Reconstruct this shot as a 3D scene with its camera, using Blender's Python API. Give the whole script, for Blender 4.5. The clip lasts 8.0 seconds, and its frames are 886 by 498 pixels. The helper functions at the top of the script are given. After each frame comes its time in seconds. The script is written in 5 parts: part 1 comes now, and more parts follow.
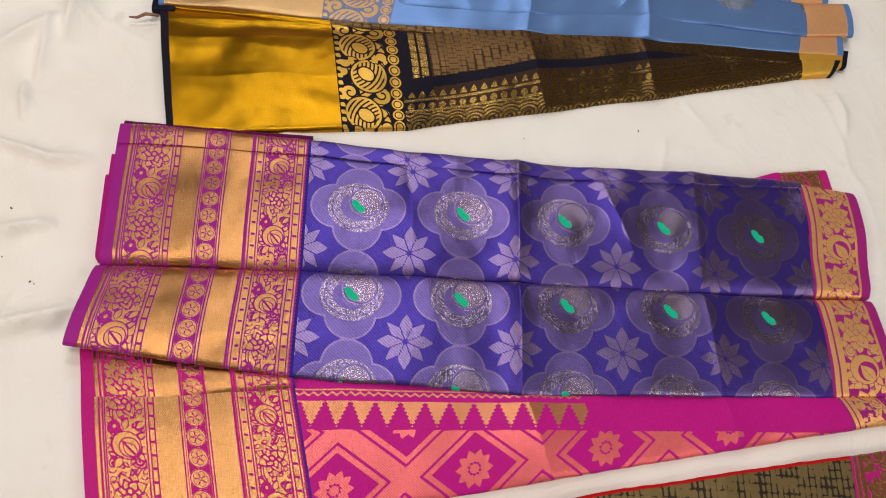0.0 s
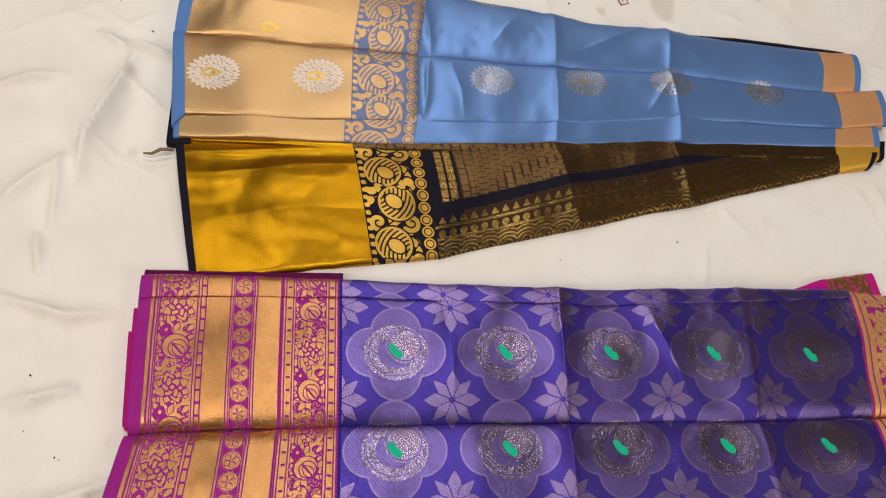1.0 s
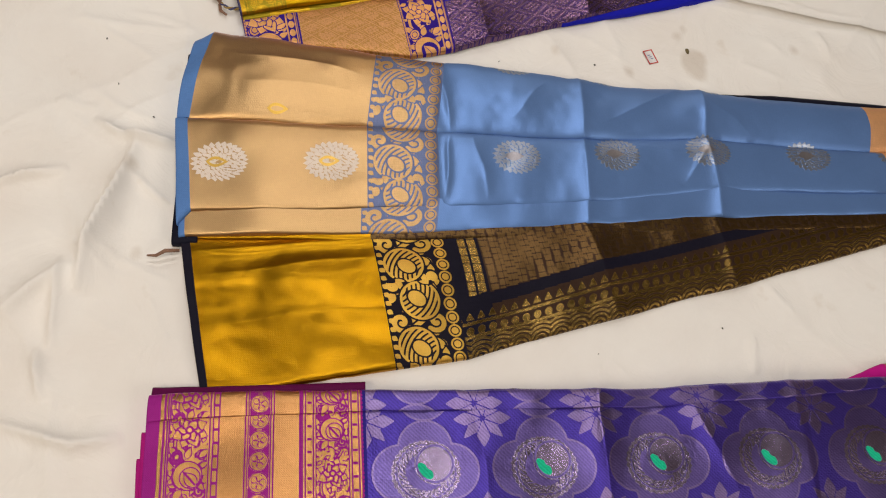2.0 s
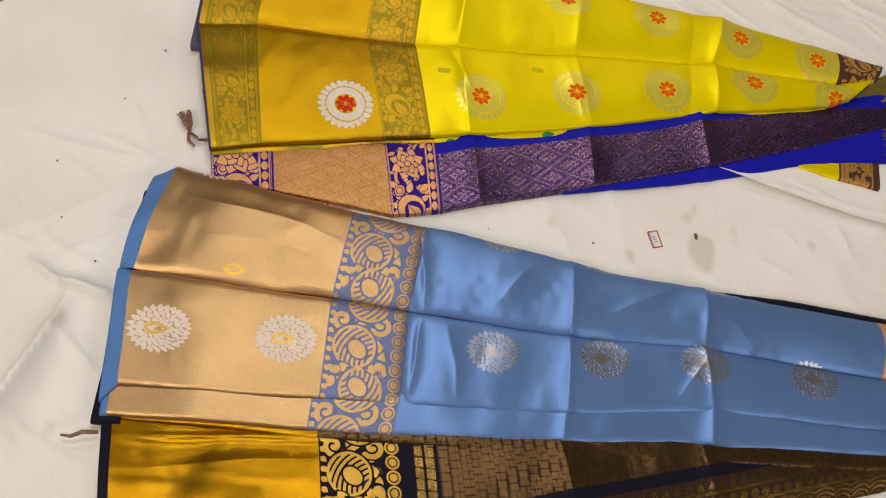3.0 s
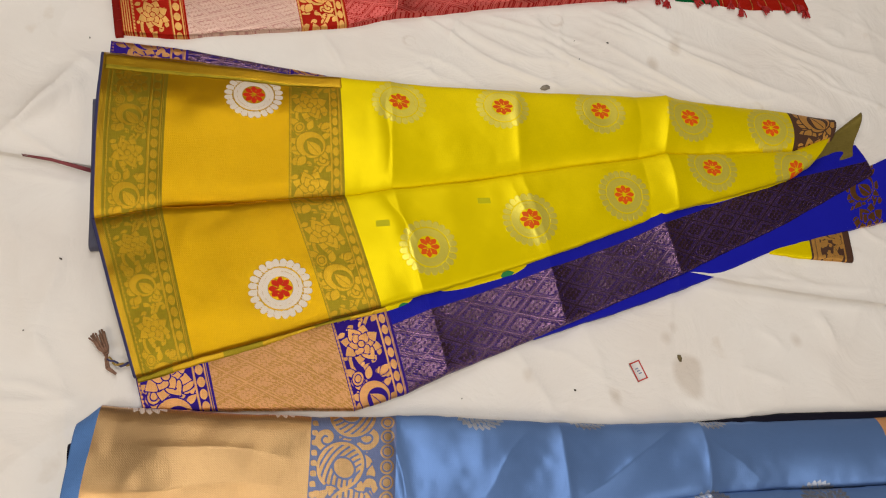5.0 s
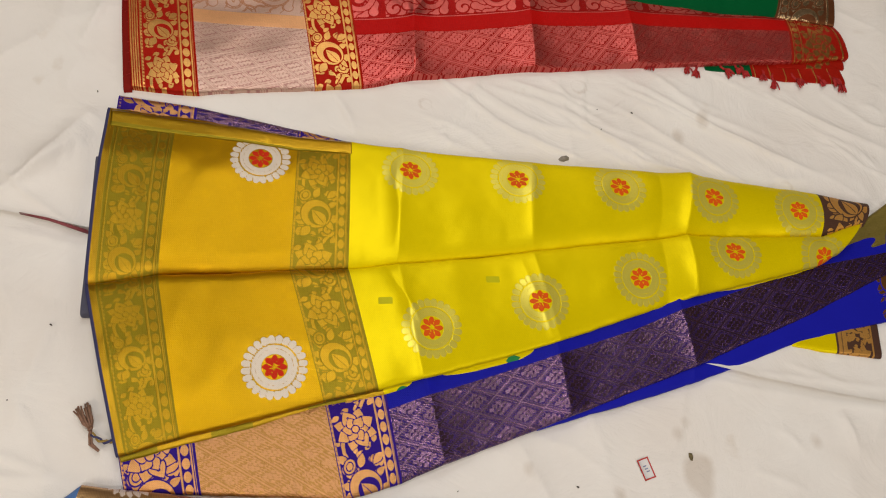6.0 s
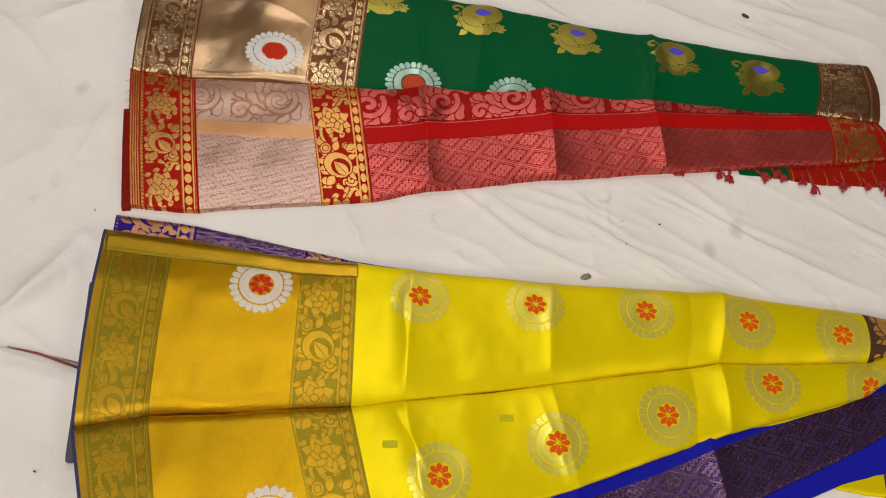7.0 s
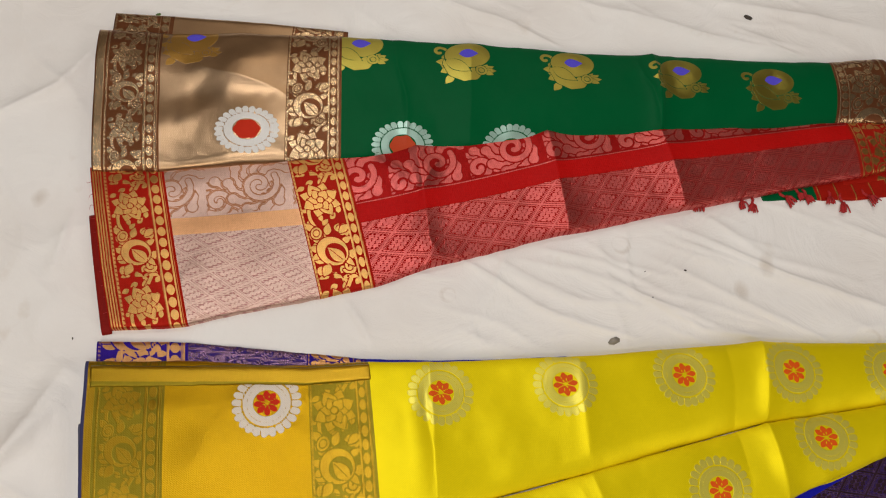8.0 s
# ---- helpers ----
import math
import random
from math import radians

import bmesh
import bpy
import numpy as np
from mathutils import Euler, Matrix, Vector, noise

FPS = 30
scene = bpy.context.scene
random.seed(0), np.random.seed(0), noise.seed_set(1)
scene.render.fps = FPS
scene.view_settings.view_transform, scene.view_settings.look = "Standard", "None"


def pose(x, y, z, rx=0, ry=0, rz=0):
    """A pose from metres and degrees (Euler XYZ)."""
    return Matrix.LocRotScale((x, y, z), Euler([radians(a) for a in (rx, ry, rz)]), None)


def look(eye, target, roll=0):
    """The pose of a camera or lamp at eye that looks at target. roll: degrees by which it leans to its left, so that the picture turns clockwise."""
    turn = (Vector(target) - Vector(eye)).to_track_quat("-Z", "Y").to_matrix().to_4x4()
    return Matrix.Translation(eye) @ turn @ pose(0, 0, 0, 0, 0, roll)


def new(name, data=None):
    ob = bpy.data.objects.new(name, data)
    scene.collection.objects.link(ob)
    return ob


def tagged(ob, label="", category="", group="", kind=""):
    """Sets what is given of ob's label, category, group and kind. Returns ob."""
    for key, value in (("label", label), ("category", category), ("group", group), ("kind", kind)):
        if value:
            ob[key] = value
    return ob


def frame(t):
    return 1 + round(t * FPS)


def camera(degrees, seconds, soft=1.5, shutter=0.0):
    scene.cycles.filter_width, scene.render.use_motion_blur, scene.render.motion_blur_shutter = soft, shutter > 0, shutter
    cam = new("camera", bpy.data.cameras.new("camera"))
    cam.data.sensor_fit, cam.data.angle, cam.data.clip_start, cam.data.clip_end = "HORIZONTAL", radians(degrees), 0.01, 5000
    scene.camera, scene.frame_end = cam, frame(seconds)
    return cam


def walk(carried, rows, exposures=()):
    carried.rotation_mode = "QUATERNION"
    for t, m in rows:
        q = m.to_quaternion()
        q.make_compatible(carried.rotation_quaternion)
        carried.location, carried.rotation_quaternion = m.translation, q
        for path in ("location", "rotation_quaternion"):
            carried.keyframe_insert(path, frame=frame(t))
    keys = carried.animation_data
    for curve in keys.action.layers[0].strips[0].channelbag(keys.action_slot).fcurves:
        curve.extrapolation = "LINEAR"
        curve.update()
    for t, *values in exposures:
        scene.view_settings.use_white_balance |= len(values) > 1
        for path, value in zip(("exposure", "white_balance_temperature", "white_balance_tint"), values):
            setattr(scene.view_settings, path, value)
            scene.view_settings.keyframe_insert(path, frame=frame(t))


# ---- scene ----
cam = camera(58.4, 8.0, soft=1.1)
EXPOSURES = [(0, 0.05, 6450, 10), (2.5, -0.10, 6650, 10), (4.5, -0.11, 6650, 10), (6.5, -0.13, 6600, 10), (8, -0.14, 6350, 10)]
PATH = [
    (0, (-0.147, 0.165, 1.089), (0.098, 0.97, -0.725), 20.2),
    (0.5, (-0.153, 0.269, 1.1), (0.044, 1.104, -0.707), 18.2),
    (1, (-0.22, 0.36, 1.104), (0.044, 1.189, -0.697), 18.3),
    (1.2, (-0.239, 0.399, 1.109), (-0.009, 1.248, -0.688), 13.0),
    (2.3, (-0.234, 0.615, 1.075), (0.031, 1.44, -0.728), 17.9),
    (2.5, (-0.22, 0.692, 1.079), (0.077, 1.543, -0.706), 20.4),
    (3, (-0.204, 0.826, 1.08), (0.05, 1.674, -0.713), 22.6),
    (3.5, (-0.232, 0.962, 1.087), (0.09, 1.78, -0.71), 22.9),
    (4, (-0.296, 1.081, 1.09), (0.049, 1.883, -0.71), 20.2),
    (4.5, (-0.27, 1.139, 1.088), (0.129, 1.9, -0.718), 23.6),
    (4.7, (-0.256, 1.156, 1.088), (0.17, 1.895, -0.721), 25.4),
    (5.8, (-0.203, 1.234, 1.085), (0.178, 1.979, -0.732), 24.6),
    (6, (-0.2, 1.277, 1.086), (0.164, 2.046, -0.724), 24.1),
    (6.5, (-0.165, 1.368, 1.085), (0.159, 2.176, -0.715), 22.1),
    (7, (-0.159, 1.449, 1.084), (0.121, 2.27, -0.718), 18.7),
    (7.5, (-0.172, 1.568, 1.07), (0.099, 2.347, -0.752), 12.8),
    (8, (-0.173, 1.656, 1.058), (0.14, 2.37, -0.784), 16.6),
]
walk(cam, [(t, look(eye, target, roll)) for t, eye, target, roll in PATH], EXPOSURES)

# ---- world and lamps ----
world = bpy.data.worlds.new("room_dark")
world.use_nodes = True
world.node_tree.nodes["Background"].inputs[0].default_value = (0.5, 0.5, 0.55, 1)
world.node_tree.nodes["Background"].inputs[1].default_value = 0.02
scene.world = world


def ceiling_lamp(x, y, z, sx, sy, watts, colour, tilt=(0, 0)):
    data = bpy.data.lights.new("ceiling_lamp", "AREA")
    data.shape, data.size, data.size_y, data.energy, data.color = "RECTANGLE", sx, sy, watts, colour
    ob = new("ceiling_lamp", data)
    ob.matrix_world = pose(x, y, z, tilt[0], tilt[1], 0)
    return ob


WARM, COOL, DAY = (1.0, 0.87, 0.73), (1.0, 0.94, 0.87), (0.98, 0.96, 0.95)
# overhead row out of view, placed by the zari's highlights
for y in (0.40, 1.80, 3.20):
    ceiling_lamp(-0.15, y, 2.74, 0.80, 0.20, 17, DAY)
# added lamp low by the north wall, for light from the far side
ceiling_lamp(0.8, 4.05, 1.75, 1.8, 1.1, 12, WARM, (-90 + 28, 0))
# two added fill lamps behind the camera, to brighten the sheets without sheen
ceiling_lamp(2.2, -1.1, 2.35, 1.3, 1.3, 33, COOL, (42, 42))
ceiling_lamp(-2.2, -0.2, 2.35, 1.3, 1.3, 43, WARM, (36, -46))

# ---- numbers, noise ----
rng = np.random.default_rng(7)
_lat = rng.random((64, 64))


def vnoise(x, y, seed=0):
    """Smooth value noise in -1..1 on a lattice of size 1."""
    x, y = np.asarray(x) + seed * 7.31, np.asarray(y) + seed * 3.77
    i, j = np.floor(x).astype(int), np.floor(y).astype(int)
    fx, fy = x - i, y - j
    fx, fy = fx * fx * (3 - 2 * fx), fy * fy * (3 - 2 * fy)
    g = lambda a, b: _lat[(a + seed * 5) % 64, (b + seed * 11) % 64]
    top = g(i, j) * (1 - fx) + g(i + 1, j) * fx
    low = g(i, j + 1) * (1 - fx) + g(i + 1, j + 1) * fx
    return 2 * (top * (1 - fy) + low * fy) - 1


def fbm(x, y, seed=0, octaves=3):
    return sum(vnoise(x * 2 ** k, y * 2 ** k, seed + k) * 0.5 ** k for k in range(octaves))


# ---- distance drawings: positive inside, in metres ----
def union(*d):
    return np.maximum.reduce(d)


def inter(*d):
    return np.minimum.reduce(d)


def cut(a, b):
    return np.minimum(a, -b)


def disc(x, y, cx, cy, r):
    return r - np.hypot(x - cx, y - cy)


def oval(x, y, cx, cy, rx, ry, turn=0.0):
    c, s = math.cos(turn), math.sin(turn)
    dx, dy = x - cx, y - cy
    u, v = (dx * c + dy * s) / rx, (dy * c - dx * s) / ry
    return (1 - np.hypot(u, v)) * min(rx, ry)


def stripe(q, a, b):
    return np.minimum(q - a, b - q)


def petal(x, y, cx, cy, turn, length, width):
    """A pointed petal that grows from (cx, cy) along turn."""
    c, s = math.cos(turn), math.sin(turn)
    u, v = (x - cx) * c + (y - cy) * s, np.abs((y - cy) * c - (x - cx) * s)
    t = np.clip(u / length, 0, 1)
    return np.minimum(width * np.sin(math.pi * t ** 0.8) - v, np.minimum(u, length - u) + 0.0004)


def stroke(x, y, pts, width):
    d = np.full(np.shape(x), 1e9)
    for (x0, y0), (x1, y1) in zip(pts[:-1], pts[1:]):
        ex, ey = x1 - x0, y1 - y0
        t = np.clip(((x - x0) * ex + (y - y0) * ey) / (ex * ex + ey * ey + 1e-12), 0, 1)
        d = np.minimum(d, np.hypot(x - x0 - t * ex, y - y0 - t * ey))
    return width - d


def coil(cx, cy, r, start, turns, n=18):
    return [(cx + r * (1 - 0.85 * k / n) * math.cos(start + turns * 2 * math.pi * k / n),
             cy + r * (1 - 0.85 * k / n) * math.sin(start + turns * 2 * math.pi * k / n)) for k in range(n + 1)]


def near(x, y, cx, cy, r):
    return (np.abs(x - cx) < r) & (np.abs(y - cy) < r)


def flower(x, y, cx, cy, n, length, width, start=0.0, core=0.0):
    d = union(*[petal(x, y, cx + core * math.cos(start + k * 2 * math.pi / n), cy + core * math.sin(start + k * 2 * math.pi / n),
                      start + k * 2 * math.pi / n, length - core, width) for k in range(n)])
    return union(d, disc(x, y, cx, cy, core * 0.8)) if core else d


def over(d, shape, gap=0.0010):
    """Lay a shape over what is there, parted from it by a thin line of ground."""
    return np.maximum(np.minimum(d, -shape - gap), shape)


def scroll(a, b, half, period, gap=0.0023):
    """A vine band: a across it (0 in the middle), b along it. In each repeat a double flower, a curled paisley, a bud and leafy stems."""
    k = half / 0.034
    P = period / k
    a, b = a / k, np.mod(b, period) / k
    b = np.where(b > P / 2, b - P, b)
    fy, py = -P * 0.25, P * 0.25
    swing = [(0.025 * math.cos(2 * math.pi * t / 16 + 0.6), P * (t / 16 - 0.5)) for t in range(17)]
    filler = random.Random(3)
    d = np.full(np.shape(a), -0.01)
    for row in range(9):                   # small leaves that fill the ground between the large forms
        for col in range(4):
            cx, cy = -0.026 + 0.0175 * col + filler.uniform(-0.004, 0.004), P * ((row + 0.5 * (col % 2)) / 9 - 0.5)
            d = over(d, petal(a, b, cx, cy, filler.choice((0.6, 1.2, 2.0, 2.6, -0.7, -1.3)) + filler.uniform(-0.3, 0.3), 0.0150, 0.0042), gap * 0.8)
    d = over(d, stroke(a, b, swing, 0.0026), gap)
    for cx, cy, r, st, tn in ((0.022, 0.029, 0.0115, 2.6, -1.4), (-0.023, -0.031, 0.0115, -0.5, 1.4), (-0.024, 0.034, 0.0090, 0.4, 1.4), (0.024, -0.034, 0.0085, 0.8, -1.4), (0.026, 0.056, 0.0075, 2.0, 1.3)):
        d = over(d, stroke(a, b, coil(cx, py + cy, r, st, tn, 18), 0.0022), gap)
    for cx, cy, t, ln, wd in ((0.034, 0.000, 2.1, 0.022, 0.0062), (0.034, -0.022, 2.7, 0.024, 0.0062), (-0.034, 0.012, 0.4, 0.020, 0.0058), (-0.006, 0.040, 1.0, 0.024, 0.0064), (0.008, 0.046, 0.2, 0.024, 0.0060),
                              (-0.004, -0.030, -1.2, 0.022, 0.0060), (-0.014, -0.034, -2.4, 0.020, 0.0060), (0.014, -0.036, -0.5, 0.020, 0.0056), (-0.034, -0.010, 0.7, 0.018, 0.0056), (-0.034, 0.052, -0.4, 0.020, 0.0056), (0.034, 0.050, 3.4, 0.018, 0.0056),
                              (0.034, -0.046, 2.4, 0.022, 0.0058), (-0.034, -0.052, 0.9, 0.022, 0.0058), (0.018, 0.012, 0.9, 0.020, 0.0050), (-0.020, 0.004, 2.6, 0.018, 0.0050), (0.020, -0.014, -0.6, 0.018, 0.0050), (-0.018, -0.016, -2.2, 0.018, 0.0050)):
        d = over(d, petal(a, b, cx, py + cy, t, ln, wd), gap)
    # the paisley: a thick crescent that curls round a veined drop
    crescent = cut(disc(a, b, 0.0, py, 0.0255), disc(a, b, 0.0045, py + 0.0035, 0.0180))
    d = over(np.minimum(d, 0.0005 - disc(a, b, 0.0, py, 0.0265)), crescent, gap)
    d = over(d, petal(a, b, 0.016, py + 0.019, -2.3, 0.034, 0.0105), gap)
    d = cut(d, inter(0.0009 - np.abs((a - 0.016) * 0.746 - (b - py - 0.019) * 0.666), 0.014 - np.hypot(a - 0.004, b - py - 0.006)))
    d = over(d, petal(a, b, -0.010, py + 0.024, 2.2, 0.024, 0.0070), gap)
    # the bud
    d = over(d, oval(a, b, -0.020, py - 0.034, 0.0085, 0.0110, 0.5), gap)
    d = cut(d, 0.0010 - np.abs(oval(a, b, -0.020, py - 0.034, 0.0085, 0.0110, 0.5) - 0.0032))
    # the double flower
    for n, ln, wd, st, core in ((4, 0.034, 0.0110, 0.35, 0.004), (4, 0.033, 0.0110, 0.35 + math.pi / 4, 0.004), (6, 0.0205, 0.0078, 0.1, 0.002)):
        for q in range(n):
            t = st + q * 2 * math.pi / n
            d = over(d, petal(a, b, core * math.cos(t), fy + core * math.sin(t), t, ln - core, wd), gap)
    d = over(d, disc(a, b, 0, fy, 0.0050), gap)
    return inter(d * k, half - np.abs(a * k))


def beads(a, b, half, period):
    """A chain of round seeds between two lines."""
    b = np.mod(b, period) - period / 2
    return union(oval(a, b, 0, 0, half * 0.62, period * 0.42), half * 0.12 - np.abs(np.abs(a) - half * 0.9))


def chain(a, b, half, period):
    """A band of round rosettes, drawn as the gaps between them."""
    c = np.mod(b, period) - period / 2
    ring = 0.0007 - np.abs(np.hypot(a, c) - half * 0.9)
    seeds = union(*[0.0005 - np.abs(np.hypot(a - half * 0.42 * math.cos(t), c - half * 0.42 * math.sin(t)) - half * 0.3) for t in (0, 1.257, 2.513, 3.77, 5.027)])
    web = inter(np.hypot(a, c) - half * 0.98, half * 0.95 - np.abs(a))
    return union(ring, cut(seeds, np.hypot(a, c) - half * 0.75), web)


def brocade(x, y, cell, line=0.0012):
    """A lattice of paired lines with a cluster of small seeds in each diamond."""
    p, q = (x + y * 1.7) / cell, (x - y * 1.7) / cell
    fp, fq = np.mod(p, 1) - 0.5, np.mod(q, 1) - 0.5
    e = (0.5 - np.maximum(np.abs(fp), np.abs(fq))) * cell * 0.62
    d = union(line * 1.15 - np.abs(e - 0.0002), line * 0.75 - np.abs(e - 0.0038))
    n = cell / 0.062
    k = 5.0
    gp, gq = np.mod(fp * k + 0.5 * np.mod(np.floor(fq * k + 0.5), 2), 1) - 0.5, np.mod(fq * k + 0.5, 1) - 0.5
    seed = (0.50 - np.hypot(gp, gq)) * cell / k * 0.55
    return union(d, inter(seed, e - 0.0062 * n))


# ---- materials ----
def nodes_of(mat):
    return mat.node_tree.nodes, mat.node_tree.links


COPPER = dict(colour=(0.53, 0.26, 0.095), metal=0.96, rough=0.30)
PALE = dict(colour=(0.55, 0.345, 0.155), metal=0.90, rough=0.34)


def cloth(name, ground, layers=(), thread=(760, 90), grain=0.34, bump=0.45, ripple=0.008, twill_scale=230, tone=0.05, warp_shine=False, shot=None):
    """Woven silk: a ground and, over it, the woven-in figures, each by the mesh's distance attribute of that name."""
    mat = bpy.data.materials.new(name)
    mat.use_nodes = True
    N, L = nodes_of(mat)
    bsdf = N["Principled BSDF"]
    coords = N.new("ShaderNodeTexCoord")

    def tex(sx, sy, detail=2.0):
        m = N.new("ShaderNodeMapping")
        m.inputs["Scale"].default_value = (sx, sy, 1)
        t = N.new("ShaderNodeTexNoise")
        t.inputs["Scale"].default_value, t.inputs["Detail"].default_value = 1.0, detail
        L.new(coords.outputs["Object"], m.inputs["Vector"])
        L.new(m.outputs["Vector"], t.inputs["Vector"])
        return t.outputs["Fac"]

    twill = N.new("ShaderNodeTexWave")
    twill.bands_direction = "DIAGONAL"
    twill.inputs["Scale"].default_value, twill.inputs["Distortion"].default_value = twill_scale, 1.4
    L.new(coords.outputs["Object"], twill.inputs["Vector"])
    weft, warp, broad = tex(*thread), tex(thread[1], thread[0]), tex(14, 14, 3)

    def mixed(kind, fac, a, b):
        m = N.new("ShaderNodeMix")
        m.data_type = kind
        ins = {"FLOAT": (2, 3, 0), "RGBA": (6, 7, 2)}[kind]
        L.new(fac, m.inputs[0])
        for socket, value in zip(ins, (a, b)):
            if hasattr(value, "is_linked"):
                L.new(value, m.inputs[socket])
            elif kind == "RGBA":
                m.inputs[socket].default_value = (*value, 1)
            else:
                m.inputs[socket].default_value = value
        return m.outputs[ins[2]]

    colour, metal, rough = ground["colour"], ground["metal"], ground["rough"]
    first = True
    mask_sum = None
    for attr, layer in layers:
        a = N.new("ShaderNodeAttribute")
        a.attribute_name = attr
        ramp = N.new("ShaderNodeMapRange")
        ramp.inputs["From Min"].default_value, ramp.inputs["From Max"].default_value = -0.00025, 0.00025
        # ragged woven steps
        wob = N.new("ShaderNodeMath")
        wob.operation = "MULTIPLY_ADD"
        L.new(weft, wob.inputs[0])
        wob.inputs[1].default_value = 0.0006
        wob.inputs[2].default_value = -0.0003
        add = N.new("ShaderNodeMath")
        add.operation = "ADD"
        L.new(a.outputs["Fac"], add.inputs[0])
        L.new(wob.outputs[0], add.inputs[1])
        L.new(add.outputs[0], ramp.inputs["Value"])
        f = ramp.outputs["Result"]
        colour = mixed("RGBA", f, colour, layer["colour"])
        metal = mixed("FLOAT", f, metal, layer["metal"])
        rough = mixed("FLOAT", f, rough, layer["rough"])
        if mask_sum is None:
            mask_sum = f
        else:
            mx = N.new("ShaderNodeMath")
            mx.operation = "MAXIMUM"
            L.new(mask_sum, mx.inputs[0])
            L.new(f, mx.inputs[1])
            mask_sum = mx.outputs[0]
    # thread-by-thread and broad variation of value
    val = N.new("ShaderNodeMath")
    val.operation = "ADD"
    L.new(weft, val.inputs[0])
    L.new(warp, val.inputs[1])
    val2 = N.new("ShaderNodeMath")
    val2.operation = "MULTIPLY_ADD"
    L.new(val.outputs[0], val2.inputs[0])
    val2.inputs[1].default_value = grain
    val2.inputs[2].default_value = 1 - grain
    val3 = N.new("ShaderNodeMath")
    val3.operation = "MULTIPLY_ADD"
    L.new(broad, val3.inputs[0])
    val3.inputs[1].default_value = 0.16
    L.new(val2.outputs[0], val3.inputs[2])
    sub = N.new("ShaderNodeMath")
    sub.operation = "SUBTRACT"
    L.new(val3.outputs[0], sub.inputs[0])
    sub.inputs[1].default_value = 0.08
    cord = N.new("ShaderNodeMath")
    cord.operation = "MULTIPLY_ADD"
    L.new(twill.outputs["Fac"], cord.inputs[0])
    cord.inputs[1].default_value = tone * 2
    L.new(sub.outputs[0], cord.inputs[2])
    even = N.new("ShaderNodeMath")
    even.operation = "SUBTRACT"
    L.new(cord.outputs[0], even.inputs[0])
    even.inputs[1].default_value = tone
    hsv = N.new("ShaderNodeHueSaturation")
    L.new(even.outputs[0], hsv.inputs["Value"])
    if hasattr(colour, "is_linked"):
        L.new(colour, hsv.inputs["Color"])
        L.new(metal, bsdf.inputs["Metallic"])
        L.new(rough, bsdf.inputs["Roughness"])
    else:
        hsv.inputs["Color"].default_value = (*colour, 1)
        bsdf.inputs["Metallic"].default_value, bsdf.inputs["Roughness"].default_value = metal, rough
    L.new(hsv.outputs["Color"], bsdf.inputs["Base Color"])
    bsdf.inputs["Specular IOR Level"].default_value = 0.06
    # the metal threads lie one way: the shine is long across them and short along them
    lie = N.new("ShaderNodeTangent")
    lie.direction_type, lie.uv_map = "UV_MAP", "thread_lie"
    L.new(lie.outputs["Tangent"], bsdf.inputs["Tangent"])
    bsdf.inputs["Anisotropic"].default_value = 0.72
    if shot:                               # the other thread's colour, seen across the nap
        bsdf.inputs["Sheen Weight"].default_value, bsdf.inputs["Sheen Roughness"].default_value = 0.45, 0.4
        bsdf.inputs["Sheen Tint"].default_value = (*shot, 1)
    bsdf.inputs["Anisotropic Rotation"].default_value = 0.25 if warp_shine else 0.0
    b = N.new("ShaderNodeBump")
    b.inputs["Strength"].default_value, b.inputs["Distance"].default_value = bump, 0.0007
    rib = N.new("ShaderNodeMath")
    rib.operation = "MULTIPLY_ADD"
    L.new(twill.outputs["Fac"], rib.inputs[0])
    rib.inputs[1].default_value = 0.25
    L.new(val.outputs[0], rib.inputs[2])
    L.new(rib.outputs[0], b.inputs["Height"])
    last = b.outputs["Normal"]
    if mask_sum is not None:
        b2 = N.new("ShaderNodeBump")
        b2.inputs["Strength"].default_value, b2.inputs["Distance"].default_value = 0.35, 0.0008
        L.new(mask_sum, b2.inputs["Height"])
        L.new(last, b2.inputs["Normal"])
        last = b2.outputs["Normal"]
    # the slack lie of the cloth, a few centimetres across
    slack = N.new("ShaderNodeBump")
    slack.inputs["Strength"].default_value, slack.inputs["Distance"].default_value = 1.0, ripple
    L.new(tex(9, 6, 1.0) if warp_shine else tex(3.5, 10, 1.0), slack.inputs["Height"])
    L.new(last, slack.inputs["Normal"])
    last = slack.outputs["Normal"]
    L.new(last, bsdf.inputs["Normal"])
    return mat


def silk(r, g, b, metal=0.0, rough=0.45):
    return dict(colour=(r, g, b), metal=metal, rough=rough)


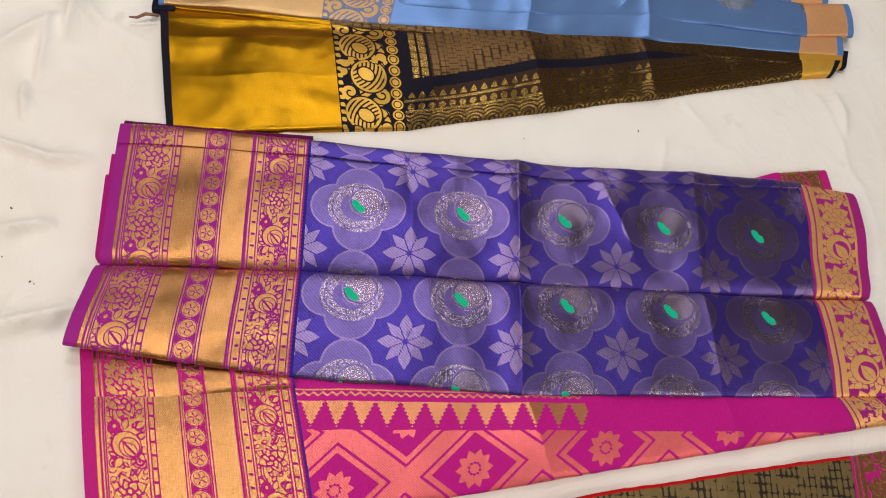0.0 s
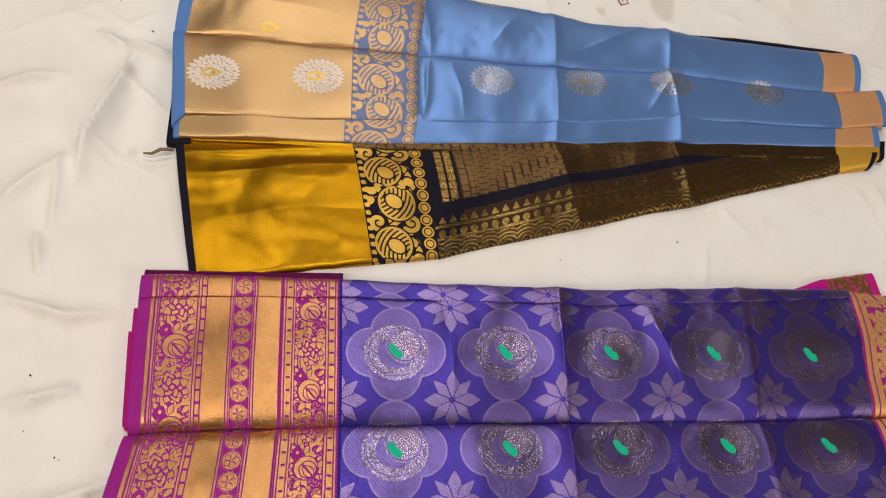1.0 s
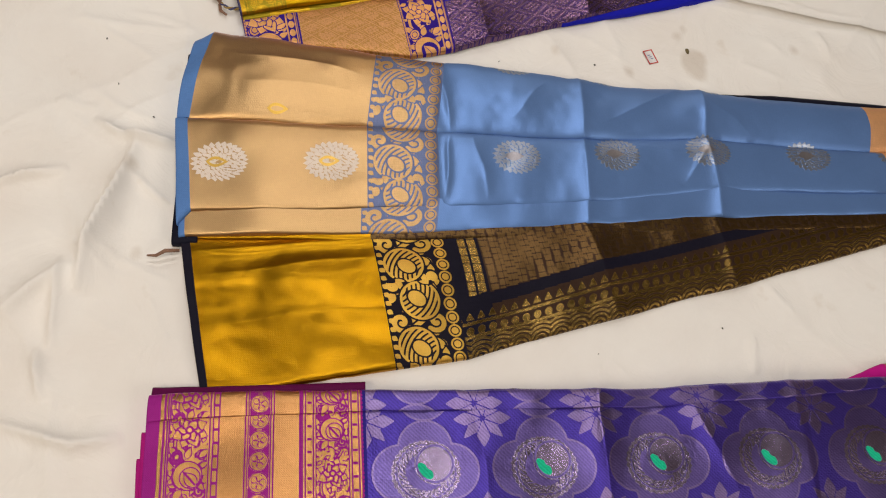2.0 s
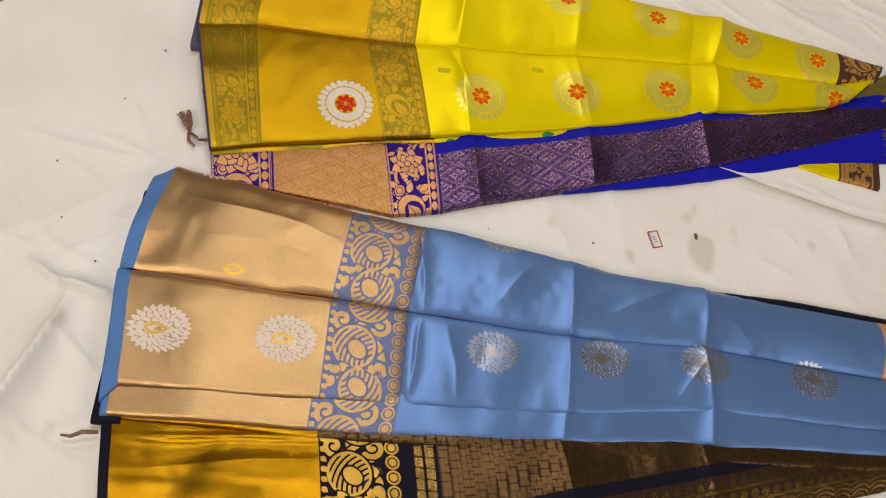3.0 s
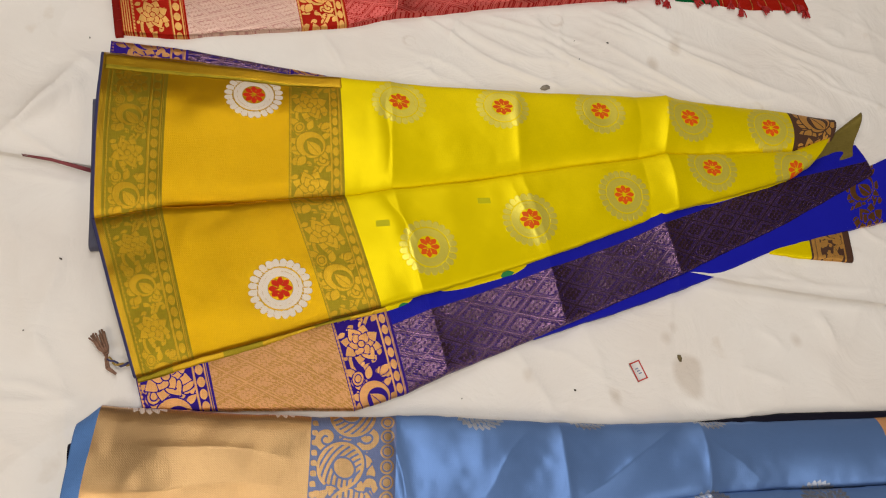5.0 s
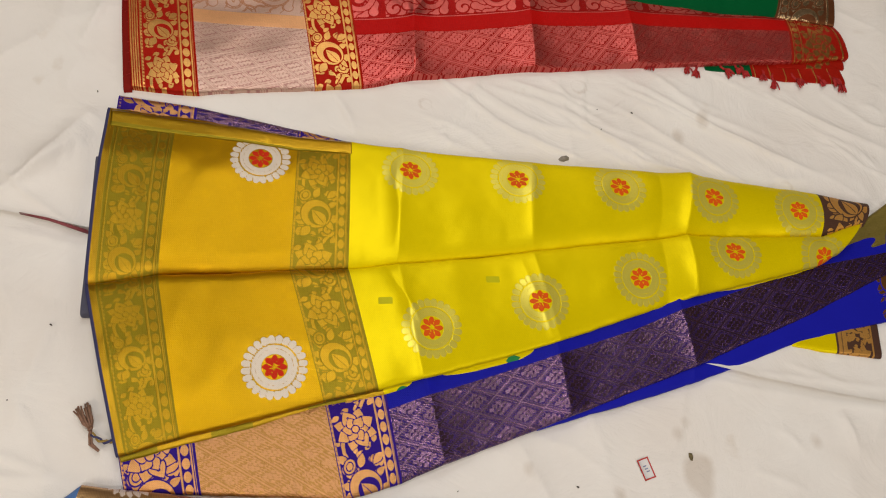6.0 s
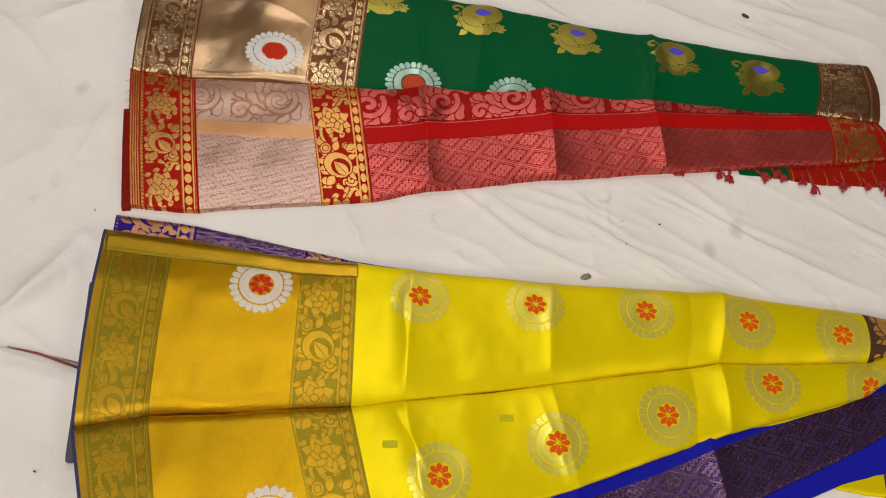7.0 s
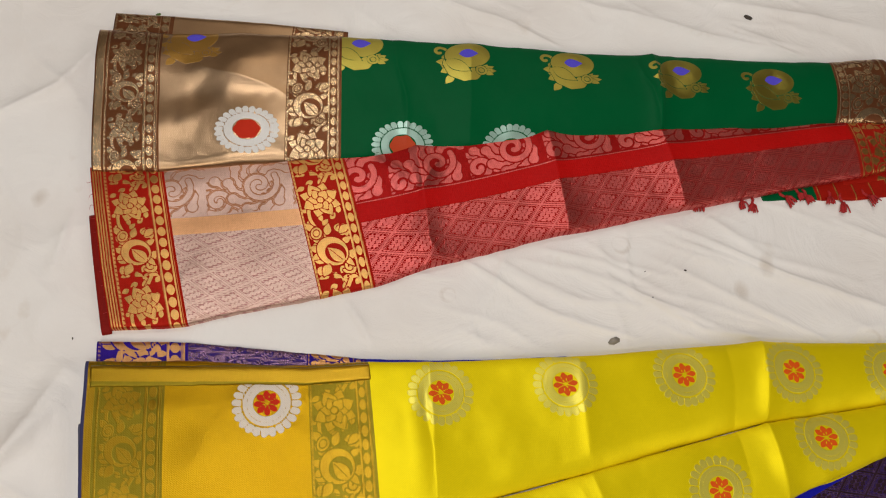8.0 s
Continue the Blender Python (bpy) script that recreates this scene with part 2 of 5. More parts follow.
def plain(name, colour, rough=0.8, scale=30, amount=0.15, bump=0.2, second=None):
    mat = bpy.data.materials.new(name)
    mat.use_nodes = True
    N, L = nodes_of(mat)
    bsdf = N["Principled BSDF"]
    coords = N.new("ShaderNodeTexCoord")
    t = N.new("ShaderNodeTexNoise")
    t.inputs["Scale"].default_value, t.inputs["Detail"].default_value = scale, 6
    L.new(coords.outputs["Object"], t.inputs["Vector"])
    ramp = N.new("ShaderNodeValToRGB")
    ramp.color_ramp.elements[0].position, ramp.color_ramp.elements[1].position = 0.3, 0.7
    ramp.color_ramp.elements[0].color = (*[c * (1 - amount) for c in (second or colour)], 1)
    ramp.color_ramp.elements[1].color = (*colour, 1)
    L.new(t.outputs["Fac"], ramp.inputs["Fac"])
    L.new(ramp.outputs["Color"], bsdf.inputs["Base Color"])
    b = N.new("ShaderNodeBump")
    b.inputs["Strength"].default_value, b.inputs["Distance"].default_value = bump, 0.002
    L.new(t.outputs["Fac"], b.inputs["Height"])
    L.new(b.outputs["Normal"], bsdf.inputs["Normal"])
    bsdf.inputs["Roughness"].default_value = rough
    return mat


# ---- mesh helpers ----
def mesh_object(name, verts, faces, mat, parent=None, label=""):
    me = bpy.data.meshes.new(name)
    me.from_pydata([tuple(v) for v in verts], [], faces)
    me.materials.append(mat)
    me.polygons.foreach_set("use_smooth", [True] * len(me.polygons))
    me.update()
    ob = new(name, me)
    if parent:
        ob.parent = parent
        ob.matrix_parent_inverse = Matrix.Translation(-parent.location)
    if label:
        tagged(ob, label)
    return ob


def grid_object(name, X, Y, Z, mat, parent=None, label="", attrs=None):
    n, m = X.shape
    me = bpy.data.meshes.new(name)
    co = np.stack([X, Y, Z], -1).reshape(-1, 3).astype(np.float32)
    idx = np.arange(n * m).reshape(n, m)
    quads = np.stack([idx[:-1, :-1], idx[:-1, 1:], idx[1:, 1:], idx[1:, :-1]], -1).reshape(-1, 4)
    # keep the faces looking up
    a, b, c = co[quads[len(quads) // 2, 0]], co[quads[len(quads) // 2, 1]], co[quads[len(quads) // 2, 2]]
    if np.cross(b - a, c - a)[2] < 0:
        quads = quads[:, ::-1]
    me.vertices.add(len(co))
    me.vertices.foreach_set("co", co.ravel())
    me.loops.add(quads.size)
    me.loops.foreach_set("vertex_index", quads.ravel().astype(np.int32))
    me.polygons.add(len(quads))
    me.polygons.foreach_set("loop_start", (np.arange(len(quads)) * 4).astype(np.int32))
    me.update(calc_edges=True)
    me.polygons.foreach_set("use_smooth", np.ones(len(quads), dtype=bool))
    me.materials.append(mat)
    thread_lie = me.uv_layers.new(name="thread_lie")
    thread_lie.data.foreach_set("uv", co[quads.ravel(), :2].ravel())
    for key, val in (attrs or {}).items():
        at = me.attributes.new(key, "FLOAT", "POINT")
        at.data.foreach_set("value", np.clip(val, -0.01, 0.01).reshape(-1).astype(np.float32))
    me.update()
    ob = new(name, me)
    if parent:
        ob.parent = parent
        ob.matrix_parent_inverse = Matrix.Translation(-parent.location)
    if label:
        tagged(ob, label)
    return ob


def thing(name, x, y, label, category, group=""):
    ob = new(name)
    ob.location = (x, y, 0)
    ob.empty_display_size = 0.05
    return tagged(ob, label, category, group)


def folds_at(X, Y, lines):
    """Sharp-crested folds along short lines: x0, y0, x1, y1, height, width."""
    Z = np.zeros(X.shape)
    for x0, y0, x1, y1, h, wd in lines:
        ex, ey = x1 - x0, y1 - y0
        ln = math.hypot(ex, ey)
        t = ((X - x0) * ex + (Y - y0) * ey) / ln ** 2
        side = ((X - x0) * -ey + (Y - y0) * ex) / ln + 0.04 * ln * vnoise(t * 2.5, t * 0 + x0 * 10, 8)
        fade = np.clip(1 - np.abs(2 * np.clip(t, -0.5, 1.5) - 1) ** 2, 0, 1)
        Z += h * fade * np.exp(-np.abs(side) / wd)
    return Z


class Panel:
    """One face of a folded cloth: stations from its one end to the other, each the plan places of its far and near edge."""

    def __init__(self, stations, z, ridges=(), far=0.004, close=0.004, wave=0.0012, seed=0, lift=None, depth=0.006, base=None, bow=0.0, dents=()):
        st = np.array(stations, float)
        self.T, self.B = st[:, :2], st[:, 2:]
        mid = (self.T + self.B) / 2
        self.s = np.concatenate([[0], np.cumsum(np.hypot(*np.diff(mid, axis=0).T))])
        self.z, self.ridges, self.far, self.close, self.wave, self.seed = z, ridges, far, close, wave, seed
        self.lift, self.depth, self.base, self.bow, self.dents = lift, depth, base, bow, dents

    def at(self, s, v):
        f = lambda a: np.interp(s, self.s, a)
        tx, ty, bx, by = f(self.T[:, 0]), f(self.T[:, 1]), f(self.B[:, 0]), f(self.B[:, 1])
        X, Y = tx + (bx - tx) * v, ty + (by - ty) * v
        H = np.hypot(bx - tx, by - ty)
        w = v * H
        Z = np.full(np.shape(X), self.z, float)
        for sc, amp, wide in self.ridges:
            sc = self.s[sc] if isinstance(sc, int) else sc
            if wide >= 0.05:                       # a soft swell
                Z += 1.5 * amp * np.exp(-((s - sc) / wide) ** 2)
            else:                                  # a pressed crease
                Z += 1.7 * amp * np.exp(-np.abs(s - sc) / wide)
        k = self.seed
        Z += self.wave * (0.9 * vnoise(s * 8 + k, w * 6, k) + 1.7 * vnoise(s * 2.6 + w * 2, w * 15 + k, k + 3) + 0.45 * vnoise(s * 24 + w * 9, w * 20, k + 5) + 0.10 * vnoise(s * 70, w * 60, k + 7))
        Z += self.bow * np.sin(np.pi * v)
        if self.dents:
            Z += folds_at(X, Y, self.dents)
        # rounded far and near folds
        for dist, r in ((w, self.far), (H - w, self.close)):
            if r > 0:
                t = np.clip(1 - dist / (r * 2.5), 0, 1)
                Z -= r * (1 - np.sqrt(1 - 0.98 * t * t))
        if self.lift:
            Z += self.lift(s / self.s[-1], v)
        return X, Y, Z, w, H

    def segment(self, name, s0, s1, mat, parent, label="", pattern=None, step=0.0022, ends=(False, False)):
        s0 = self.s[s0] if isinstance(s0, int) else s0
        s1 = self.s[s1] if isinstance(s1, int) else s1
        step = min(step, 0.0012) if "border" in name and "back" not in name and "under" not in name and "hem" not in name else step
        height = float(np.max(np.hypot(*(self.T - self.B).T)))
        ns, nv = max(3, int((s1 - s0) / step)), max(3, int(height / step))
        S, V = np.meshgrid(np.linspace(s0, s1, ns), np.linspace(0, 1, nv), indexing="ij")
        X, Y, Z, w, H = self.at(S, V)
        Y = Y + (0.0006 * vnoise(S * 70, V * 0 + self.seed, self.seed) + 0.0020 * vnoise(S * 11, V * 0 + self.seed, self.seed + 2)) * (1 - 2 * V) ** 2
        attrs = pattern(X, Y, S - s0, w, H, s1 - s0) if pattern else {}
        low = lambda z: (np.full(z.shape, self.base) if self.base is not None else z - self.depth)
        pad = lambda a, ax, lo, hi: np.concatenate(([np.take(a, [0], ax)] if lo else []) + [a] + ([np.take(a, [-1], ax)] if hi else []), ax)
        Zl = low(Z)
        Zn = np.concatenate([Zl[:, :1], Z, Zl[:, -1:]], 1)
        X, Y = pad(X, 1, 1, 1), pad(Y, 1, 1, 1)
        attrs = {k: pad(a, 1, 1, 1) for k, a in attrs.items()}
        if ends[0]:
            Zn = np.concatenate([low(Zn[:1]), Zn], 0)
        if ends[1]:
            Zn = np.concatenate([Zn, low(Zn[-1:])], 0)
        X, Y = pad(X, 0, *ends), pad(Y, 0, *ends)
        attrs = {k: pad(a, 0, *ends) for k, a in attrs.items()}
        return grid_object(name, X, Y, Zn, mat, parent, label, attrs)


# ---- the room ----
def slab(name, x0, x1, y0, y1, z0, z1, mat, label, category):
    bm = bmesh.new()
    bmesh.ops.create_cube(bm, size=1, matrix=Matrix.LocRotScale(((x0 + x1) / 2, (y0 + y1) / 2, (z0 + z1) / 2), None, (x1 - x0, y1 - y0, z1 - z0)))
    me = bpy.data.meshes.new(name)
    bm.to_mesh(me)
    me.materials.append(mat)
    return tagged(new(name, me), label, category, kind="structure")


# walls are unseen, added to close the room, dark to deepen the zari's contrast
wall_paint = plain("wall_paint", (0.24, 0.20, 0.165), 0.85, 3, 0.06)
floor_mat = plain("floor_mat_fibre", (0.42, 0.32, 0.17), 0.75, 60, 0.3)
slab("floor", -2.6, 2.6, -1.6, 4.2, -0.10, -0.020, floor_mat, "tan floor matting beneath the white sheets", "floor")
slab("wall_north", -2.6, 2.6, 4.2, 4.3, -0.10, 2.8, wall_paint, "plain brown painted wall", "wall")
slab("wall_south", -2.6, 2.6, -1.7, -1.6, -0.10, 2.8, wall_paint, "plain brown painted wall", "wall")
slab("wall_east", 2.6, 2.7, -1.7, 4.3, -0.10, 2.8, wall_paint, "plain brown painted wall", "wall")
slab("wall_west", -2.7, -2.6, -1.7, 4.3, -0.10, 2.8, wall_paint, "plain brown painted wall", "wall")
# unseen ceiling, added and darkened so that flat zari reflects little
ceiling_board = plain("ceiling_board", (0.085, 0.07, 0.055), 0.85, 3, 0.06)
slab("ceiling", -2.7, 2.7, -1.7, 4.3, 2.8, 2.9, ceiling_board, "plain brown board ceiling", "ceiling")

# ---- the sheets ----
def sheet_cloth():
    mat = bpy.data.materials.new("white_cotton")
    mat.use_nodes = True
    N, L = nodes_of(mat)
    bsdf = N["Principled BSDF"]
    coords = N.new("ShaderNodeTexCoord")
    big = N.new("ShaderNodeTexNoise")
    big.inputs["Scale"].default_value, big.inputs["Detail"].default_value = 5.0, 5
    fine = N.new("ShaderNodeTexNoise")
    fine.inputs["Scale"].default_value, fine.inputs["Detail"].default_value = 700, 2
    blot = N.new("ShaderNodeTexNoise")
    blot.inputs["Scale"].default_value, blot.inputs["Detail"].default_value = 13.0, 4
    for t in (big, fine, blot):
        L.new(coords.outputs["Object"], t.inputs["Vector"])
    ramp = N.new("ShaderNodeValToRGB")
    ramp.color_ramp.elements[0].position, ramp.color_ramp.elements[1].position = 0.3, 0.62
    ramp.color_ramp.elements[0].color, ramp.color_ramp.elements[1].color = (0.84, 0.79, 0.73, 1), (0.89, 0.86, 0.81, 1)
    L.new(big.outputs["Fac"], ramp.inputs["Fac"])
    stain = N.new("ShaderNodeValToRGB")
    stain.color_ramp.elements[0].position, stain.color_ramp.elements[1].position = 0.66, 0.80
    stain.color_ramp.elements[0].color, stain.color_ramp.elements[1].color = (0, 0, 0, 1), (0.5, 0.5, 0.5, 1)
    L.new(blot.outputs["Fac"], stain.inputs["Fac"])
    mix = N.new("ShaderNodeMix")
    mix.data_type = "RGBA"
    L.new(stain.outputs["Color"], mix.inputs[0])
    L.new(ramp.outputs["Color"], mix.inputs[6])
    mix.inputs[7].default_value = (0.62, 0.52, 0.40, 1)
    L.new(mix.outputs[2], bsdf.inputs["Base Color"])
    spot = N.new("ShaderNodeAttribute")
    spot.attribute_name = "stain"
    rng2 = N.new("ShaderNodeMapRange")
    rng2.inputs["From Min"].default_value, rng2.inputs["From Max"].default_value, rng2.inputs["To Max"].default_value = -0.002, 0.004, 0.42
    ragged = N.new("ShaderNodeMath")
    ragged.operation = "MULTIPLY_ADD"
    L.new(blot.outputs["Fac"], ragged.inputs[0])
    ragged.inputs[1].default_value = 0.02
    L.new(spot.outputs["Fac"], ragged.inputs[2])
    shift = N.new("ShaderNodeMath")
    shift.operation = "SUBTRACT"
    L.new(ragged.outputs[0], shift.inputs[0])
    shift.inputs[1].default_value = 0.01
    L.new(shift.outputs[0], rng2.inputs["Value"])
    dirt = N.new("ShaderNodeMix")
    dirt.data_type = "RGBA"
    L.new(rng2.outputs["Result"], dirt.inputs[0])
    L.new(mix.outputs[2], dirt.inputs[6])
    dirt.inputs[7].default_value = (0.50, 0.40, 0.30, 1)
    L.new(dirt.outputs[2], bsdf.inputs["Base Color"])
    b = N.new("ShaderNodeBump")
    b.inputs["Strength"].default_value, b.inputs["Distance"].default_value = 0.25, 0.0008
    L.new(fine.outputs["Fac"], b.inputs["Height"])
    crump = N.new("ShaderNodeTexNoise")
    crump.inputs["Scale"].default_value, crump.inputs["Detail"].default_value, crump.inputs["Distortion"].default_value = 7.0, 9, 2.2
    crump.inputs["Roughness"].default_value = 0.55
    L.new(coords.outputs["Object"], crump.inputs["Vector"])
    b3 = N.new("ShaderNodeBump")
    b3.inputs["Strength"].default_value, b3.inputs["Distance"].default_value = 0.8, 0.007
    L.new(crump.outputs["Fac"], b3.inputs["Height"])
    L.new(b.outputs["Normal"], b3.inputs["Normal"])
    L.new(b3.outputs["Normal"], bsdf.inputs["Normal"])
    bsdf.inputs["Roughness"].default_value = 0.9
    return mat


cotton = sheet_cloth()
# creases of the sheets: height, width of the slack side, and the line that each follows
WEST_CREASES = [
    (0.016, 0.020, ((-0.555, 1.215), (-0.578, 1.116), (-0.609, 1.023), (-0.611, 0.950))), (0.007, 0.012, ((-0.575, 1.212), (-0.535, 1.206), (-0.495, 1.200))),
    (0.007, 0.012, ((-0.639, 1.010), (-0.640, 0.940), (-0.636, 0.866))), (0.006, 0.010, ((-0.653, 0.875), (-0.648, 0.840), (-0.638, 0.800))),
    (0.008, 0.012, ((-0.780, 1.112), (-0.710, 1.140), (-0.650, 1.152))), (0.009, 0.013, ((-0.700, 0.775), (-0.587, 0.740), (-0.525, 0.750))),
    (0.010, 0.014, ((-0.640, 0.472), (-0.554, 0.496), (-0.475, 0.522))), (0.005, 0.009, ((-0.665, 0.616), (-0.620, 0.627), (-0.585, 0.628))),
    (0.010, 0.024, ((-0.720, 0.905), (-0.670, 0.960), (-0.620, 0.998))), (0.006, 0.010, ((-0.600, 0.470), (-0.560, 0.486), (-0.515, 0.494))),
    (0.007, 0.012, ((-0.640, 0.604), (-0.595, 0.632), (-0.555, 0.640))), (0.007, 0.010, ((-0.630, 1.245), (-0.587, 1.216), (-0.505, 1.196))),
]
MIDDLE_CREASES = [
    (0.006, 0.008, ((-0.565, 1.150), (-0.530, 1.118), (-0.492, 1.088))), (0.005, 0.009, ((-0.700, 1.444), (-0.587, 1.426), (-0.470, 1.419))),
    (0.005, 0.010, ((-0.690, 1.278), (-0.650, 1.266), (-0.620, 1.262))), (0.007, 0.035, ((-0.550, 1.465), (-0.535, 1.560), (-0.512, 1.655))),
    (0.012, 0.016, ((-0.630, 1.800), (-0.554, 1.863), (-0.500, 1.920))), (0.003, 0.005, ((-0.615, 1.763), (-0.550, 1.748), (-0.485, 1.732))),
    (0.003, 0.004, ((0.400, 1.534), (0.560, 1.503), (0.740, 1.477))), (0.0025, 0.004, ((0.450, 1.547), (0.600, 1.528), (0.760, 1.508))),
    (0.0025, 0.004, ((0.535, 1.560), (0.600, 1.537), (0.665, 1.509))), (0.006, 0.010, ((0.625, 1.485), (0.634, 1.450), (0.638, 1.410))),
    (0.007, 0.012, ((0.708, 1.035), (0.718, 0.980), (0.716, 0.930))), (0.005, 0.008, ((0.378, 0.897), (0.372, 0.865), (0.364, 0.828))),
]
NORTH_CREASES = [
    (0.005, 0.005, ((-0.060, 2.105), (0.048, 2.035), (0.160, 1.940))), (0.005, 0.006, ((-0.145, 2.010), (-0.125, 1.970), (-0.108, 1.925))),
    (0.006, 0.007, ((0.330, 2.085), (0.524, 1.968), (0.690, 1.890))), (0.004, 0.006, ((0.180, 2.026), (0.300, 1.955), (0.420, 1.888))),
    (0.007, 0.010, ((0.040, 2.516), (0.160, 2.456), (0.270, 2.386))), (0.007, 0.012, ((0.260, 2.505), (0.480, 2.420), (0.710, 2.335))),
    (0.007, 0.012, ((0.510, 2.490), (0.680, 2.440), (0.860, 2.385))), (0.010, 0.018, ((-0.640, 2.325), (-0.522, 2.382), (-0.455, 2.470))),
    (0.005, 0.010, ((-0.535, 2.075), (-0.515, 2.130), (-0.502, 2.180))), (0.010, 0.016, ((-0.590, 1.828), (-0.543, 1.890), (-0.500, 1.958))),
    (0.005, 0.008, ((0.620, 2.060), (0.740, 1.990), (0.880, 1.930))), (0.004, 0.007, ((0.130, 2.060), (0.240, 2.020), (0.330, 1.960))),
]
CREASES = [(1.9 * h, wide * 0.85, pts) for h, wide, pts in WEST_CREASES] + MIDDLE_CREASES + NORTH_CREASES
pulls = random.Random(12)
for k in range(210):                       # fine pulls in the cloth, most of them slanting down to the right
    cx, cy = pulls.uniform(-0.85, 1.0), pulls.uniform(0.25, 2.75)
    turn, ln = pulls.choice((-0.5, -0.6, -0.42, -0.3, 0.5, 1.3)) + pulls.uniform(-0.18, 0.18), pulls.uniform(0.05, 0.24)
    if k >= 150:                           # long ones in the upper sheet, all one way
        cx, cy, turn, ln = pulls.uniform(-0.1, 0.85), pulls.choice((pulls.uniform(2.38, 2.75), pulls.uniform(1.92, 2.15))), pulls.uniform(-0.62, -0.36), pulls.uniform(0.12, 0.38)
    bend = pulls.uniform(-0.12, 0.12) * ln
    c, d = math.cos(turn), math.sin(turn)
    CREASES.append((pulls.uniform(0.0012, 0.0040), pulls.uniform(0.004, 0.010),
                    ((cx, cy), (cx + ln * 0.5 * c - bend * d, cy + ln * 0.5 * d + bend * c), (cx + ln * c, cy + ln * d))))


def creases_at(X, Y):
    """Tucks along bent lines: a soft slope on one side, a short drop on the other, dying out at both ends."""
    Z = np.zeros(X.shape)
    for h, wide, pts in CREASES:
        xs, ys = [p[0] for p in pts], [p[1] for p in pts]
        m = 4 * wide + 0.01
        at = (X > min(xs) - m) & (X < max(xs) + m) & (Y > min(ys) - m) & (Y < max(ys) + m)
        if not at.any():
            continue
        x, y = X[at], Y[at]
        best, side, run = np.full(x.shape, 9.0), np.zeros(x.shape), np.zeros(x.shape)
        n = len(pts) - 1
        for k in range(n):
            (x0, y0), (x1, y1) = pts[k], pts[k + 1]
            ex, ey = x1 - x0, y1 - y0
            ln = math.hypot(ex, ey)
            t = np.clip(((x - x0) * ex + (y - y0) * ey) / ln ** 2, 0, 1)
            dist = np.hypot(x - x0 - t * ex, y - y0 - t * ey)
            sg = np.sign((y - y0) * ex - (x - x0) * ey)
            nearer = dist < best
            best, side, run = np.where(nearer, dist, best), np.where(nearer, sg, side), np.where(nearer, (k + t) / n, run)
        best = best * (1 + 0.25 * vnoise(x * 30, y * 30, 5))
        fade = np.sin(np.pi * np.clip(run, 0, 1)) ** 0.7
        Z[at] += 1.45 * h * fade * np.where(side > 0, np.exp(-best / wide), np.exp(-best / (0.62 * wide)))
    return Z


def sheet_height(X, Y):
    wx, wy = X + 0.05 * fbm(X * 4, Y * 4, 2), Y + 0.05 * fbm(X * 4, Y * 4, 9)
    r1 = (1 - np.abs(vnoise(wx * 5 + wy * 2.0, wy * 1.6 - wx * 0.8, 4))) ** 7
    r2 = (1 - np.abs(vnoise(wx * 3 - wy * 5, wx * 2.2 + wy * 1.2, 6))) ** 8
    Z = 0.004 * r1 + 0.004 * r2 + 0.003 * fbm(X * 4, Y * 4, 1) + 0.0006 * fbm(X * 28, Y * 28, 3)
    return Z + creases_at(X, Y) - 0.003


def under_saris(X, Y):
    """Where folded saris press the sheets flat: 0 there, 1 in the open."""
    f = np.ones(X.shape)
    for x0, x1, ya, yb, yc, yd in ((-0.49, 0.69, 0.19, 0.80, 0.40, 0.82), (-0.48, 0.74, 0.80, 1.40, 1.03, 1.30), (-0.47, 0.78, 1.40, 1.95, 1.66, 1.83), (-0.47, 0.81, 1.99, 2.48, 2.12, 2.33)):
        t = np.clip((X - x0) / (x1 - x0), 0, 1)
        lo, hi = ya + (yc - ya) * t, yb + (yd - yb) * t
        d = np.minimum(np.minimum(X - x0, x1 - X), np.minimum(Y - lo, hi - Y))
        f *= 1 - np.clip(d / 0.02 + 0.5, 0, 1)
    return f


STAINS = [(0.372, 1.394, 0.022), (0.378, 1.375, 0.018), (0.350, 1.455, 0.012), (0.362, 1.470, 0.010), (0.573, 1.438, 0.013), (-0.54, 1.02, 0.010), (0.49, 1.99, 0.008), (0.44, 1.955, 0.009), (-0.55, 2.2, 0.012), (-0.56, 1.16, 0.010), (0.12, 1.41, 0.008), (0.25, 1.37, 0.009)]
RINGS = [(0.274, 2.047, 0.013), (0.005, 1.996, 0.010), (0.62, 1.86, 0.012)]


def seam(x):
    return 1.795 - 0.221 * (x + 0.665) + 0.005 * np.sin(x * 9)


def sheet_z(x, y):
    """The height of the sheets' top at a place."""
    X, Y = np.array([[float(x)]]), np.array([[float(y)]])
    z = float((sheet_height(X, Y) * (0.12 + 0.88 * under_saris(X, Y)))[0, 0])
    return z + (0.001 + 0.006 * math.exp(-(y - float(seam(x))) / 0.012) if y > seam(x) else -0.004)


